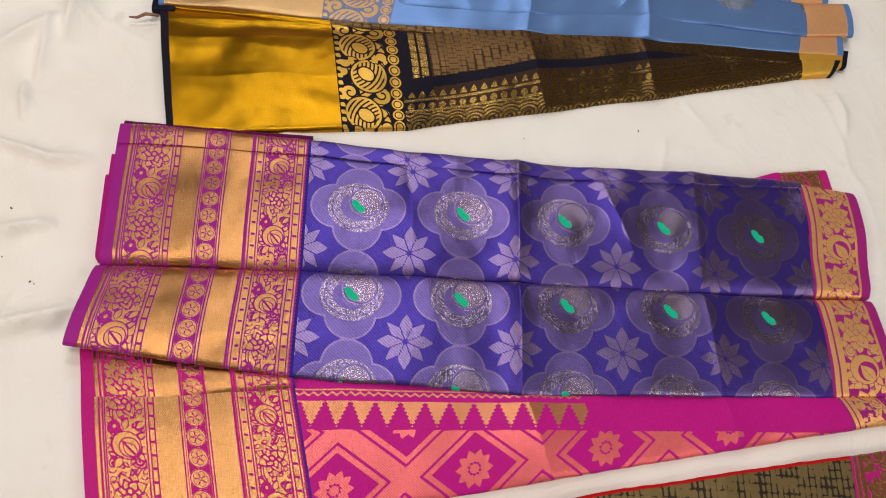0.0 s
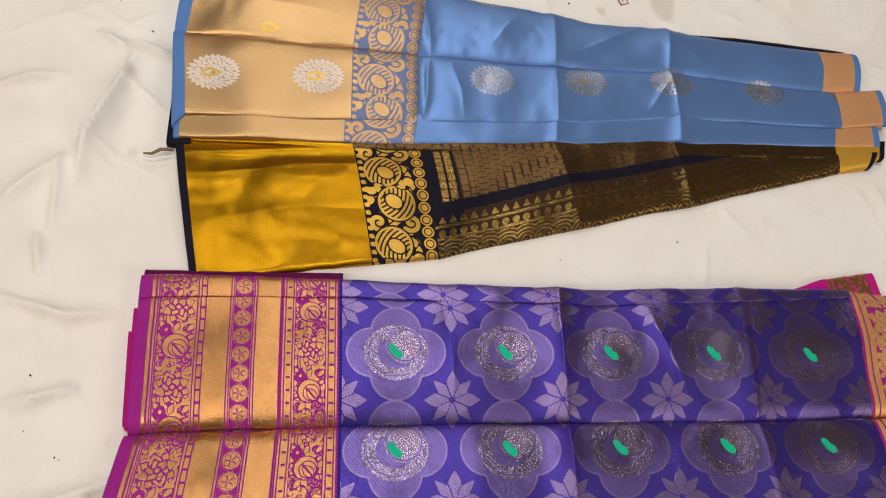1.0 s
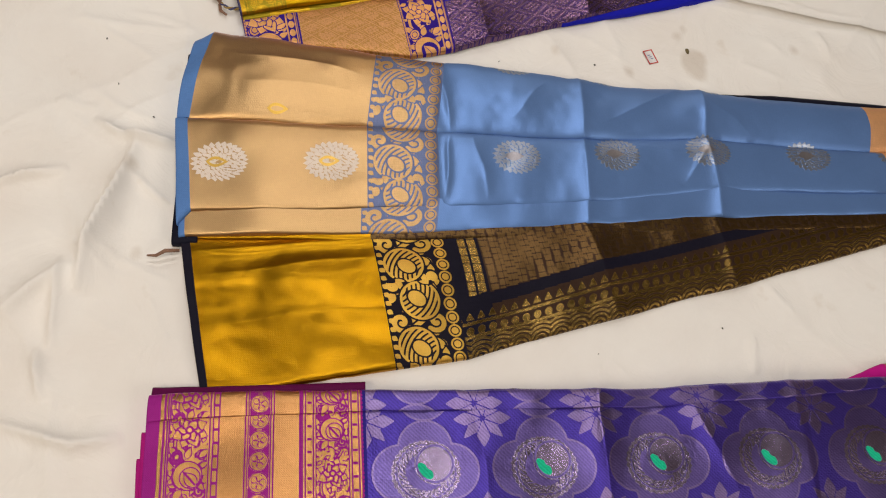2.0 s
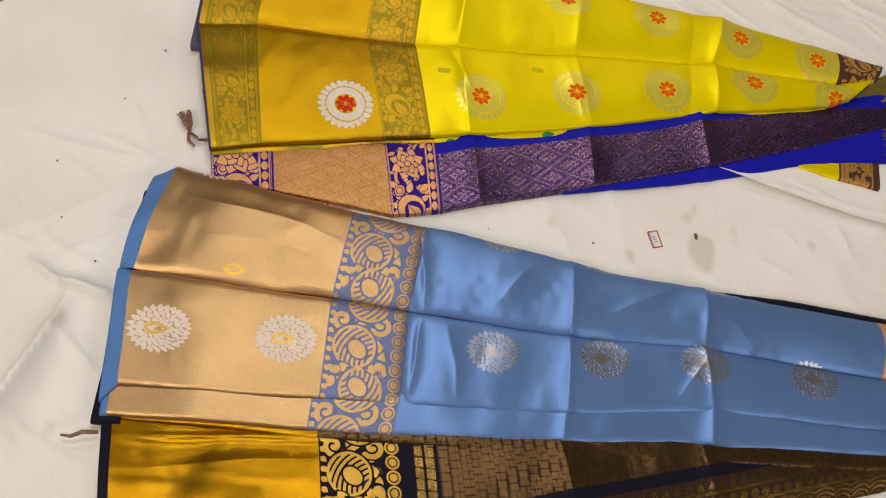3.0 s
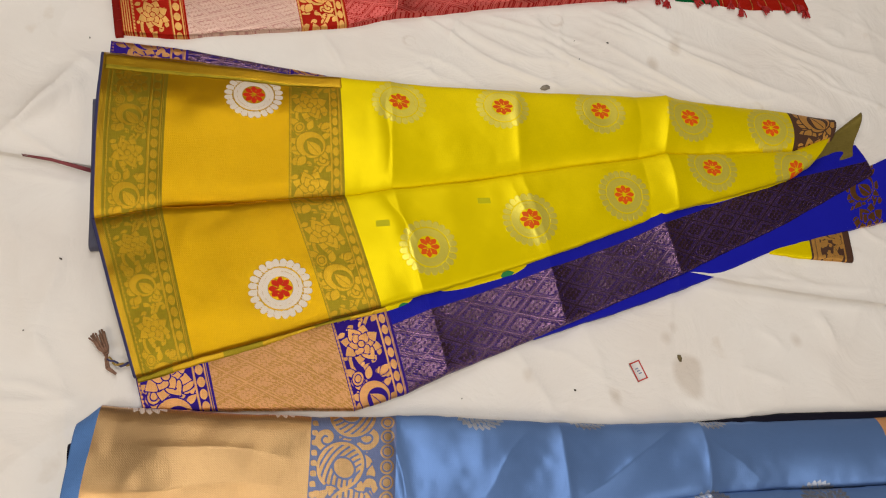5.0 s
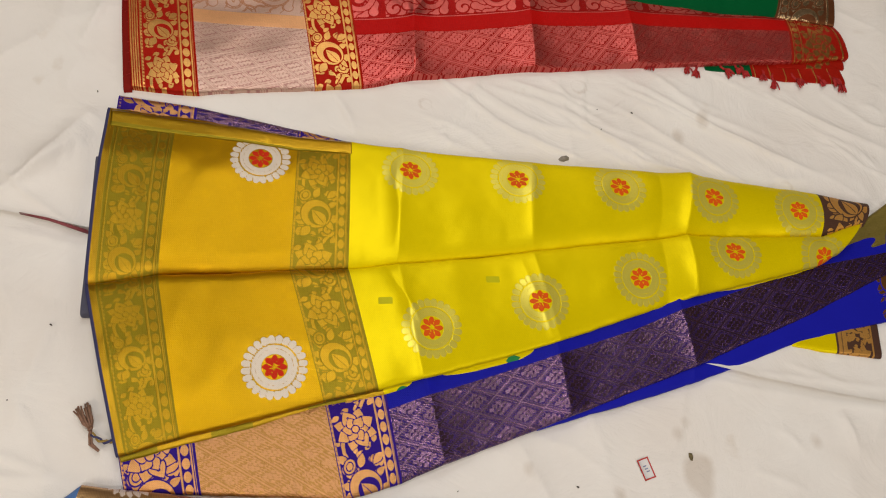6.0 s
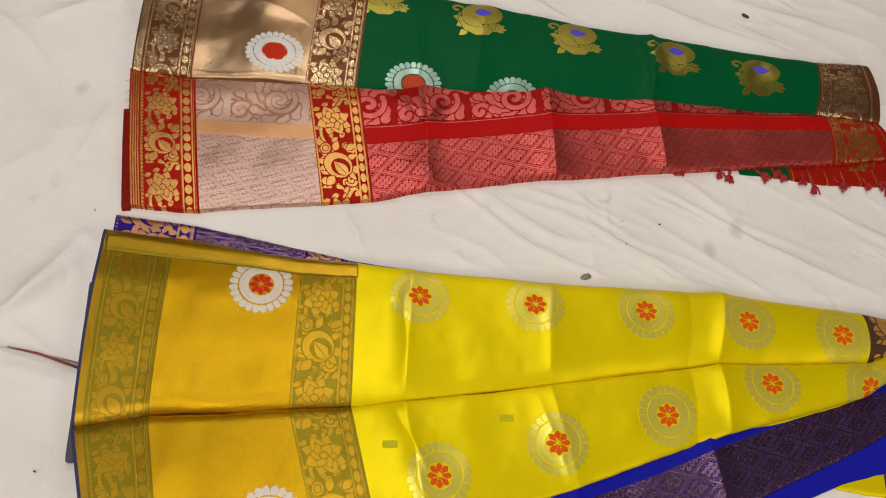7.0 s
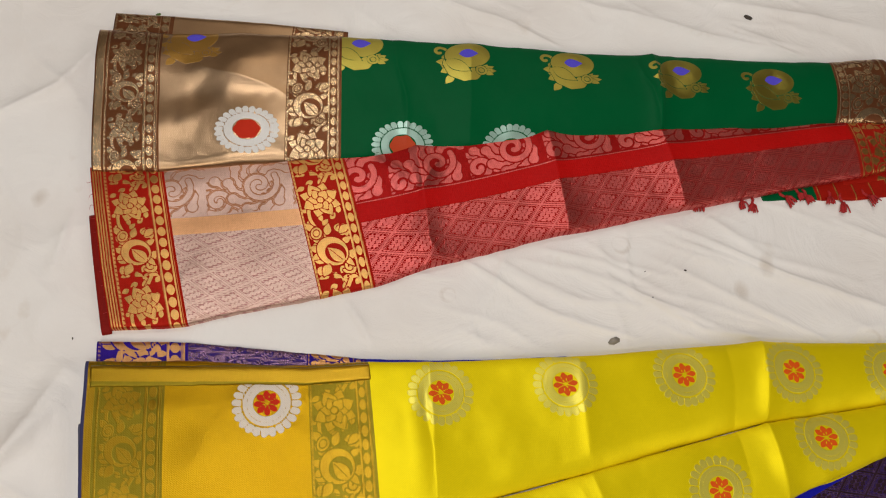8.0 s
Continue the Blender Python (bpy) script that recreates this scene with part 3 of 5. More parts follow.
def white_sheet(name, x0, x1, ylow, yhigh, ynear, lift, label, step=0.0046):
    """A sheet from ylow to yhigh at each x, finely meshed on the side of ynear that lies among the saris."""
    west = [np.linspace(x0, -0.78, 20)[:-1]] if x0 < -0.8 else []
    xs = np.concatenate(west + [np.linspace(max(x0, -0.78), 1.0, int(1.8 / step)), np.linspace(1.0, x1, 16)[1:]])
    X0 = xs[:, None]
    lo, hi = ylow(X0), yhigh(X0)
    n = int(1.5 / step)
    if ynear < 1:                          # the coarse part lies to the south
        Y = np.concatenate([lo + (ynear - lo) * np.linspace(0, 1, 30)[None, :-1], ynear + (hi - ynear) * np.linspace(0, 1, n)[None, :]], 1)
    else:
        Y = np.concatenate([lo + (ynear - lo) * np.linspace(0, 1, n)[None, :-1], ynear + (hi - ynear) * np.linspace(0, 1, 30)[None, :]], 1)
    X = np.repeat(X0, Y.shape[1], 1)
    Z = sheet_height(X, Y) * (0.12 + 0.88 * under_saris(X, Y)) + lift(X, Y)
    stain = np.full(X.shape, -0.01)
    for cx, cy, r in STAINS:
        stain = union(stain, (r - np.hypot(X - cx, (Y - cy) * 0.8)) * 0.5)
    for cx, cy, r in RINGS:
        stain = union(stain, 0.0016 - np.abs(r - np.hypot(X - cx, Y - cy)))
    return tagged(grid_object(name, X, Y, Z, cotton, attrs={"stain": stain}), label, "bed sheet")


# the lower sheet's far edge falls away past its corner; the upper one ends in a rounded corner over it
white_sheet("white_sheet", -1.5, 1.5, lambda x: -0.9 + 0 * x, lambda x: np.where(x < -0.685, 1.797 - 0.9 * np.clip(-0.685 - x, 0, 0.4) ** 1.0 - 4.0 * np.clip(-0.70 - x, 0, 0.05) ** 1.5, seam(x) + 0.03 - 0.03 * np.clip((-0.60 - x) / 0.085, 0, 1)), 0.22,
            lambda x, y: -0.004 + 0.006 * np.exp(-np.abs(x + 0.70) / 0.03) * np.exp(-np.abs(y - 1.79) / 0.012), "creased white cotton sheet spread over the floor")
white_sheet("white_sheet", -0.748, 1.5, lambda x: np.where(x < -0.67, 1.796 + 0.72 * (-0.67 - x) + 14 * np.clip(-0.715 - x, 0, 1) ** 1.6, seam(x)), lambda x: 3.4 + 0 * x, 2.62,
            lambda x, y: 0.001 + 0.006 * np.exp(-(y - seam(x)) / 0.012) + 0.010 * np.exp(-(x + 0.748) / 0.02), "creased white cotton sheet with stains overlapping another sheet")

# ---- woven silks ----
magenta_ply = cloth("magenta_selvage", silk(0.42, 0.012, 0.20, 0.0, 0.45))
violet_edge = cloth("violet_border", silk(0.33, 0.02, 0.24, 0.1, 0.42), [("zari", COPPER), ("teeth", silk(0.03, 0.02, 0.22))], grain=0.2, ripple=0.012, shot=(0.55, 0.08, 0.45))
violet_body = cloth("violet_body", silk(0.068, 0.042, 0.30, 0.66, 0.35),
                    [("figure", silk(0.150, 0.105, 0.32, 0.86, 0.33)), ("pale", silk(0.22, 0.155, 0.34, 0.92, 0.31)), ("ring", silk(0.26, 0.20, 0.31, 0.94, 0.27)), ("green", silk(0.01, 0.50, 0.28))],
                    ripple=0.014, twill_scale=120, tone=0.13, grain=0.42, bump=0.6, warp_shine=True, shot=(0.20, 0.12, 0.50))
# same border weave, its zari colour raised to stand in for light caught there
violet_end = cloth("violet_end_border", silk(0.36, 0.02, 0.20, 0.1, 0.45), [("zari", dict(colour=(0.88, 0.48, 0.17), metal=0.82, rough=0.44)), ("teeth", silk(0.03, 0.02, 0.22))])
pink_border = cloth("pink_border", silk(0.50, 0.015, 0.20, 0.05, 0.42), [("zari", COPPER), ("teeth", silk(0.10, 0.02, 0.22))])
pink_body = cloth("pink_body", silk(0.52, 0.012, 0.24, 0.0, 0.45), [("figure", silk(0.80, 0.16, 0.17, 0.5, 0.40)), ("zari", silk(0.62, 0.24, 0.12, 0.6, 0.38))], tone=0.10, twill_scale=150, warp_shine=True)
red_dark = cloth("dark_check", silk(0.035, 0.028, 0.02, 0.2, 0.5), [("figure", silk(0.20, 0.14, 0.06, 0.5, 0.45)), ("edge", silk(0.5, 0.01, 0.01))])
blue_body = cloth("blue_body", silk(0.130, 0.238, 0.50, 0.38, 0.38), [("silver", silk(0.34, 0.38, 0.47, 0.78, 0.32)), ("core", silk(0.32, 0.30, 0.32, 0.75, 0.34))], grain=0.10, bump=0.16, ripple=0.009, warp_shine=True)
blue_pallu = cloth("blue_pallu", PALE, [("silver", silk(0.84, 0.72, 0.62, 0.35, 0.5)), ("core", silk(0.74, 0.46, 0.09, 0.8, 0.36)), ("selv", silk(0.10, 0.22, 0.50, 0.1, 0.42))], grain=0.14, bump=0.35, ripple=0.010, shot=(0.62, 0.38, 0.66))
blue_border = cloth("blue_border", silk(0.16, 0.20, 0.36, 0.45, 0.40), [("zari", PALE)])
blue_end = cloth("blue_end", dict(colour=(0.76, 0.40, 0.19), metal=0.62, rough=0.46), [("selv", silk(0.10, 0.22, 0.50, 0.1, 0.42))], grain=0.2)
gold_pallu = cloth("gold_pallu", dict(colour=(0.37, 0.180, 0.005), metal=0.95, rough=0.29), [("selv", silk(0.01, 0.01, 0.02))], grain=0.2, bump=0.25, ripple=0.016, shot=(0.75, 0.22, 0.02))
black_border = cloth("black_border", silk(0.012, 0.010, 0.018, 0.0, 0.5), [("zari", dict(colour=(0.50, 0.29, 0.05), metal=0.97, rough=0.29))])
black_body = cloth("black_body", silk(0.010, 0.009, 0.018, 0.0, 0.5), [("ground", silk(0.044, 0.024, 0.016, 0.3, 0.5)), ("brick", silk(0.115, 0.066, 0.024, 0.85, 0.29)), ("zari", silk(0.20, 0.12, 0.03, 0.94, 0.27))], warp_shine=True)
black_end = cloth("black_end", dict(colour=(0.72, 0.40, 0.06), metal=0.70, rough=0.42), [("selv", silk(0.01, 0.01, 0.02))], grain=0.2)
yellow_border = cloth("yellow_border", silk(0.29, 0.215, 0.015, 0.7, 0.37), [("zari", dict(colour=(0.47, 0.275, 0.016), metal=0.92, rough=0.31)), ("selv", silk(0.05, 0.05, 0.12))], grain=0.2, bump=0.35)
yellow_plain = cloth("yellow_tissue", dict(colour=(0.54, 0.305, 0.007), metal=0.90, rough=0.35), [("silver", silk(0.80, 0.70, 0.58, 0.3, 0.5)), ("red", silk(0.60, 0.03, 0.01))], grain=0.14, bump=0.35, ripple=0.009)
yellow_body = cloth("yellow_body", silk(0.84, 0.665, 0.002, 0.28, 0.42), [("silver", silk(0.76, 0.65, 0.09, 0.42, 0.35)), ("red", silk(0.74, 0.10, 0.01)), ("green", silk(0.56, 0.52, 0.01)), ("leaf", silk(0.03, 0.24, 0.07))], grain=0.10, bump=0.16, warp_shine=True)
yellow_end = cloth("yellow_end", silk(0.09, 0.045, 0.03, 0.2, 0.45), [("zari", dict(colour=(0.62, 0.32, 0.08), metal=0.72, rough=0.42))])
indigo_border = cloth("indigo_border", silk(0.03, 0.010, 0.22, 0.0, 0.45), [("zari", COPPER)])
indigo_tissue = cloth("indigo_tissue", dict(colour=(0.42, 0.22, 0.06), metal=0.9, rough=0.33), [("figure", silk(0.56, 0.28, 0.12, 0.7, 0.36)), ("band", silk(0.62, 0.28, 0.18, 0.5, 0.45))])
indigo_body = cloth("indigo_body", silk(0.034, 0.017, 0.14, 0.55, 0.36), [("figure", silk(0.17, 0.092, 0.16, 0.97, 0.26)), ("blue", silk(0.010, 0.012, 0.36))], bump=0.6, warp_shine=True)
royal_blue = cloth("royal_blue", silk(0.012, 0.014, 0.38, 0.0, 0.42), [("zari", COPPER)], grain=0.10, bump=0.16, warp_shine=True)
olive = cloth("olive_tissue", silk(0.22, 0.17, 0.04, 0.5, 0.42))
green_body = cloth("green_body", silk(0.0003, 0.092, 0.025, 0.0, 0.5), [("gold", silk(0.40, 0.34, 0.06, 0.9, 0.36)), ("blue", silk(0.10, 0.08, 0.62)), ("silver", silk(0.36, 0.52, 0.43, 0.5, 0.4)), ("red", silk(0.48, 0.06, 0.02))], grain=0.10, bump=0.16, warp_shine=True)
green_border = cloth("green_border", silk(0.17, 0.062, 0.025, 0.7, 0.36), [("zari", dict(colour=(0.48, 0.33, 0.18), metal=0.97, rough=0.25))])
green_tissue = cloth("green_tissue", dict(colour=(0.45, 0.29, 0.16), metal=0.97, rough=0.30), [("silver", silk(0.78, 0.75, 0.70, 0.2, 0.5)), ("red", silk(0.55, 0.03, 0.01)), ("gold", silk(0.55, 0.31, 0.07, 0.85, 0.34)), ("blue", silk(0.10, 0.08, 0.62))], grain=0.16, bump=0.25, ripple=0.009)
red_border = cloth("red_border", silk(0.38, 0.012, 0.005, 0.25, 0.40), [("zari", dict(colour=(0.62, 0.32, 0.09), metal=0.97, rough=0.28))])
red_tissue = cloth("red_tissue", dict(colour=(0.60, 0.40, 0.32), metal=0.85, rough=0.33), [("figure", silk(0.46, 0.20, 0.10, 0.8, 0.34)), ("band", silk(0.80, 0.42, 0.20, 0.6, 0.42)), ("weave", silk(0.44, 0.22, 0.19, 0.7, 0.38))], grain=0.2, ripple=0.012, shot=(0.6, 0.35, 0.45))
red_body = cloth("red_body", silk(0.34, 0.008, 0.007, 0.42, 0.37), [("figure", silk(0.58, 0.115, 0.10, 0.80, 0.29)), ("red", silk(0.48, 0.006, 0.005))], bump=0.6, warp_shine=True)
tassel_red = plain("tassel_red", (0.50, 0.015, 0.015), 0.7, 300, 0.4, 0.4)
tassel_brown = plain("tassel_brown", (0.30, 0.16, 0.10), 0.7, 300, 0.4, 0.4)


# ---- woven figures ----
def zero(X):
    return np.full(X.shape, -0.01)


def violet_border_figure(X, Y, s, w, H, L):
    q = s / L
    m = lambda a: a * L
    d = union(stripe(s, m(0.060), m(0.075)), stripe(s, m(0.085), m(0.335)), stripe(s, m(0.33), m(0.69)), stripe(s, m(0.70), m(0.975)))
    for a in (0.095, 0.105, 0.285, 0.30, 0.325, 0.445, 0.458, 0.560, 0.573, 0.705, 0.718, 0.755, 0.768, 0.918, 0.932, 0.965):
        d = cut(d, 0.0009 - np.abs(s - m(a)))
    for c, hw in ((0.195, 0.085), (0.842, 0.073)):
        a = s - m(c)
        band = m(hw) - np.abs(a)
        fig = scroll(a, w + 0.02 + c * 0.08, m(hw), 0.115, 0.0018)
        fig = inter(np.abs(fig) - 0.0008, fig + 0.0050)
        d = np.where(band > 0, fig, d)
    a = s - m(0.508)
    d = np.where(np.abs(a) < m(0.048), -chain(a, w, m(0.048), 2.0 * m(0.048)), d)
    for c in (0.313, 0.737, 0.948):
        a = s - m(c)
        b = np.mod(w, 0.017) - 0.0085
        d = cut(d, inter(np.abs(b) - 0.0068, m(0.010) - np.abs(a)))
    tooth = np.abs(np.mod(w, 0.0056) / 0.0056 - 0.5) * 0.010
    return {"zari": d, "teeth": union(s - m(0.986) - 0.0, s - m(0.975) - 0.006 + tooth)}


def violet_body_figure(X, Y, s, w, H, L):
    px, py = 0.1582, 0.136
    yy = Y - 0.693 - 0.016 * (X + 0.132)
    fx = np.mod(X + 0.132 + px / 2, px) - px / 2
    fy = np.mod(yy + py / 2, py) - py / 2
    lobes = union(*[disc(fx, fy, 0.034 * math.cos(t), 0.032 * math.sin(t), 0.037) for t in (0, math.pi / 2, math.pi, -math.pi / 2)], disc(fx, fy, 0, 0, 0.05))
    rim = 0.0013 - np.abs(lobes - 0.0016)
    body = lobes
    turn = np.arctan2(fy, fx)
    rr = np.hypot(fx, fy * 1.10)
    ring = union(0.0026 - np.abs(rr - 0.0425 - 0.0009 * np.sin(turn * 34)), 0.0011 - np.abs(rr - 0.0365))
    ring = union(ring, inter(0.0042 - np.abs(rr - 0.0305), (0.36 - np.abs(np.mod(turn * 13 / math.pi + rr * 160, 1) - 0.5)) * 0.008, turn * 0 + 0.01))
    ring = cut(ring, disc(fx, fy, 0.012, 0.010, 0.0255))
    ring = union(ring, disc(fx, fy, 0.012, 0.010, 0.0225), 0.0010 - np.abs(np.hypot(fx - 0.012, fy - 0.010) - 0.0262))
    gx = np.mod(X + 0.132, px) - px / 2
    gy = np.mod(yy, py) - py / 2
    star = cut(union(flower(gx, gy, 0, 0, 4, 0.040, 0.0105, 0), flower(gx, gy, 0, 0, 4, 0.038, 0.0072, math.pi / 4)), 0.0035 - np.hypot(gx, gy))
    star = cut(star, 0.0009 - np.minimum(np.abs(np.abs(gx) - 2.4 * np.abs(gy)), np.abs(np.abs(gy) - 2.4 * np.abs(gx))) * 0.4)
    bean = cut(union(oval(fx, fy, 0.0, 0.0, 0.0125, 0.0066, -0.85), disc(fx, fy, -0.0065, 0.0075, 0.0042)), disc(fx, fy, 0.0075, 0.0085, 0.0070))
    return {"figure": body, "pale": union(star, rim), "ring": ring, "green": bean}


def narrow_border_figure(X, Y, s, w, H, L):
    a = s - 0.52 * L
    d = inter(union(scroll(a, w + 0.03, 0.28 * L, 0.115) + 0.0004, stripe(s, 0.05 * L, 0.12 * L), stripe(s, 0.15 * L, 0.24 * L), stripe(s, 0.80 * L, 0.84 * L)), 0.84 * L - s)
    return {"zari": union(d, beads(s - 0.20 * L, w, 0.04 * L, 0.012)), "teeth": zero(X)}


def pink_body_figure(X, Y, s, w, H, L):
    u, v = X - 0.05, Y - 0.325 - 0.20 * (X - 0.05)
    px, py = 0.185, 0.155
    p, q = u / px + v / py, u / px - v / py
    fp, fq = np.mod(p + 0.5, 1) - 0.5, np.mod(q + 0.5, 1) - 0.5
    e = np.maximum(np.abs(fp), np.abs(fq)) * 0.075
    cu, cv = (fp + fq) * px / 2, (fp - fq) * py / 2
    d = union(flower(cu, cv, 0, 0, 10, 0.026, 0.0058, 0, 0.008), e - 0.0235)
    d = cut(d, 0.0011 - np.abs(e - 0.029))
    top = H - w
    d = np.where(top > 0.115 - 0.05 * s / 0.33, -0.01, d)
    b = np.mod(X + 0.02, 0.034) - 0.017
    t = top - (0.135 - 0.05 * s / 0.33)
    tri = inter(0.016 * (t + 0.016) / 0.036 - np.abs(b) + 0.0016 * np.sin(t * 1100), 0.020 - t)
    rope = 0.0016 - np.abs(t - 0.030 - 0.002 * np.sin(X * 500))
    return {"figure": d, "zari": inter(union(tri, rope, 0.0012 - np.abs(t - 0.036)), 0.40 - s)}


def check_figure(X, Y, s, w, H, L):
    a, b = np.mod(X, 0.0085) - 0.0042, np.mod(Y, 0.012) - 0.006
    d = inter(0.0032 - np.abs(a), 0.0052 - np.abs(b)) + 0.0012 * vnoise(X * 90, Y * 90, 2)
    return {"figure": d, "edge": 0.005 - w}


def butta(x, y, cx, cy, r, squash=0.82):
    """An oval spray: two rings of slim leaves that sweep back from a drop."""
    d = np.full(x.shape, -0.01)
    at = near(x, y, cx, cy, r * 1.3)
    if not at.any():
        return d, d.copy()
    u, v = x[at] - cx, (y[at] - cy) / squash
    e = np.full(u.shape, -0.01)
    for n, r0, ln, wd in ((26, 0.52, 0.48, 0.0056), (20, 0.28, 0.44, 0.0052), (12, 0.08, 0.38, 0.0048)):
        for q in range(n):
            t = (q + 0.5) * 2 * math.pi / n
            e = over(e, petal(u, v, r * r0 * math.cos(t), r * r0 * math.sin(t), t - 0.35 * math.sin(t), r * ln, wd * r / 0.044), 0.0014)
    d[at] = e
    return d, petal(x, y, cx - r * 0.45, cy, 0, r * 0.75, r * 0.20)


def blue_body_figure(X, Y, s, w, H, L):
    sil, core = zero(X), zero(X)
    for x, y in ((0.028, 1.176), (0.193, 1.185), (0.348, 1.194), (0.524, 1.192), (0.688, 1.197), (0.040, 1.365), (0.195, 1.353), (0.379, 1.338)):
        a, c = butta(X, Y, x, y, 0.040)
        sil, core = union(sil, a), union(core, c)
    return {"silver": sil, "core": core}


def blue_pallu_figure(X, Y, s, w, H, L):
    sil, core = zero(X), zero(X)
    for x, y in ((-0.429, 1.155), (-0.262, 1.160), (-0.343, 1.251), (-0.222, 1.407), (-0.392, 1.425)):
        a, c = butta(X, Y, x, y, 0.044, 0.80)
        sil, core = union(sil, a), union(core, cut(c, petal(X, Y, x - 0.015, y, 0, 0.022, 0.004)))
    sil = np.where(np.hypot(X + 0.343, Y - 1.258) < 0.066, -0.01, sil)
    return {"silver": sil, "core": core, "selv": 0.006 - s}


def peacock_figure(X, Y, s, w, H, L):
    """A band of feathered rounds and paisleys among curling stems, with a lobed edge on its right."""
    half, P = 0.37 * L, 0.125
    k = half / 0.034
    a, b = (s - 0.42 * L) / k, (np.mod(w + 0.03, P) - P / 2) / k
    p = P / k
    d = np.full(np.shape(a), -0.01)
    stem = [(0.026 * math.sin(2 * math.pi * t / 16), p * (t / 16 - 0.5)) for t in range(17)]
    leaf = random.Random(8)
    for row in range(8):
        for col in range(4):
            d = over(d, petal(a, b, -0.027 + 0.018 * col + leaf.uniform(-0.003, 0.003), p * ((row + 0.5 * (col % 2)) / 8 - 0.5), leaf.uniform(-2.8, 2.8), 0.0165, 0.0048), 0.0020)
    d = over(d, stroke(a, b, stem, 0.0030), 0.0022)
    for cx, cy, r, first, turns in ((0.022, -0.002, 0.0125, 2.4, -1.2), (-0.022, -0.002, 0.0125, 0.6, 1.2), (0.024, 0.049, 0.0095, 3.4, -1.2), (-0.024, -0.049, 0.0095, 0.2, -1.2)):
        d = over(np.minimum(d, -0.001 - disc(a, b, cx, cy, r)), stroke(a, b, coil(cx, cy, r, first, turns, 16), 0.0030), 0.0018)
    for cx, cy, ox, oy in ((-0.006, 0.27 * p, 0.030, 0.020), (0.006, -0.27 * p, -0.030, -0.020)):
        rim = disc(a, b, cx, cy, 0.0250)
        rays = 0.0017 - np.abs(np.mod(np.hypot(a - cx - ox, b - cy - oy), 0.0056) - 0.0028)
        d = over(d, inter(rim, union(rays, 0.0030 - rim)), 0.0022)
        core = oval(a, b, cx + ox * 0.12, cy + oy * 0.12, 0.0115, 0.0090, 0.7)
        d = over(d, core, 0.0020)
        d = over(d, petal(a, b, cx - ox * 0.45, cy + oy * 1.0, 0.9 if ox > 0 else -2.2, 0.022, 0.0062), 0.0020)
    band = inter(d * k, half - np.abs(a * k))
    c = np.mod(w, 0.020) - 0.010
    lobe = disc(s, c, L - 0.012, 0, 0.0095)
    lobe = cut(lobe, 0.0009 - np.abs(lobe - 0.0035))
    c2 = np.mod(w, 0.013) - 0.0065
    return {"zari": union(band, lobe, petal(s, c2, 0.002, 0, 0.7, 0.010, 0.004))}


def black_body_figure(X, Y, s, w, H, L):
    hb = H - w
    # fans and dots along the near edge, then a plain dark band, then woven bricks
    b1 = np.mod(X, 0.030) - 0.015
    fans = 0.0014 - np.abs(np.mod(np.hypot(b1, hb + 0.004) * 1000, 6) - 3) * 0.0008
    fans = inter(fans, 0.024 - hb)
    b2 = np.mod(X, 0.017) - 0.0085
    dots = disc(b2, hb, 0, 0.036, 0.0058)
    rope = union(0.0022 - np.abs(hb - 0.0275 - 0.0008 * np.sin(X * 900)), 0.0022 - np.abs(hb - 0.047 - 0.0008 * np.sin(X * 900)))
    tri = inter(0.0065 - np.abs(b2) - (hb - 0.052) * 0.55, hb - 0.052)
    lower = union(fans, dots, rope, tri)
    # a basket of blocks, each of a few short bars, tilted a little
    u, v = X * 0.985 + Y * 0.17, Y * 0.985 - X * 0.17
    col_n = np.floor(u / 0.0150)
    odd = np.mod(col_n, 2)
    bu, bv = np.mod(u, 0.0150) - 0.0075, np.mod(v + odd * 0.0052, 0.0104) - 0.0052
    bars = np.abs(np.mod(bu, 0.0037) - 0.00185) - 0.00028
    brick = inter(0.0068 - np.abs(bu), 0.0045 - np.abs(bv), bars)
    col = inter(stripe(s, 0.018, 0.045), np.abs(np.mod(Y, 0.0145) - 0.007) - 0.0008, np.abs(s - 0.031) - 0.0018)
    band = 0.085
    d = np.where(hb < 0.068, lower, np.where(hb < band, -0.01, np.where(s < 0.05, col, -0.01)))
    open_part = (hb >= band) & (s >= 0.05)
    g = np.where((hb > 0.068) & (hb < band), -0.01, 0.01)
    return {"zari": d, "ground": np.where(s < 0.05, -0.01, g), "brick": np.where(open_part, brick, -0.01)}


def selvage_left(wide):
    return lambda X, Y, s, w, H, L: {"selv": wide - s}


def selvage_right(wide):
    return lambda X, Y, s, w, H, L: {"selv": s - (L - wide)}


def leafy_rim(rr, t, r, n):
    """A ring of n round-tipped petals out to radius r, parted by thin gaps."""
    a = 2 * np.abs(np.mod(t / (2 * math.pi) * n, 1) - 0.5)
    tip = r * (0.84 + 0.16 * np.sqrt(np.clip(1 - a * a, 0, 1)))
    return inter(tip - rr, rr - 0.73 * r, (0.86 - a) * math.pi / n * rr)


def sun_butta(X, Y, x, y, r):
    """A round silver motif with a petalled rim and a little red flower."""
    if not near(X, Y, x, y, r * 1.2).any():
        return None
    rr, t = np.hypot(X - x, Y - y), np.arctan2(Y - y, X - x)
    sil = union(leafy_rim(rr, t, r * 1.06, 24), r * 0.72 - rr)
    sil = cut(sil, 0.0004 - np.abs(rr - r * 0.60))
    red = cut(r * (0.35 + 0.05 * np.cos(t * 8)) - rr, 0.0006 - rr * np.abs(np.sin(t * 4 + math.pi / 2)) * 0.25)
    return cut(sil, r * 0.42 - rr), red


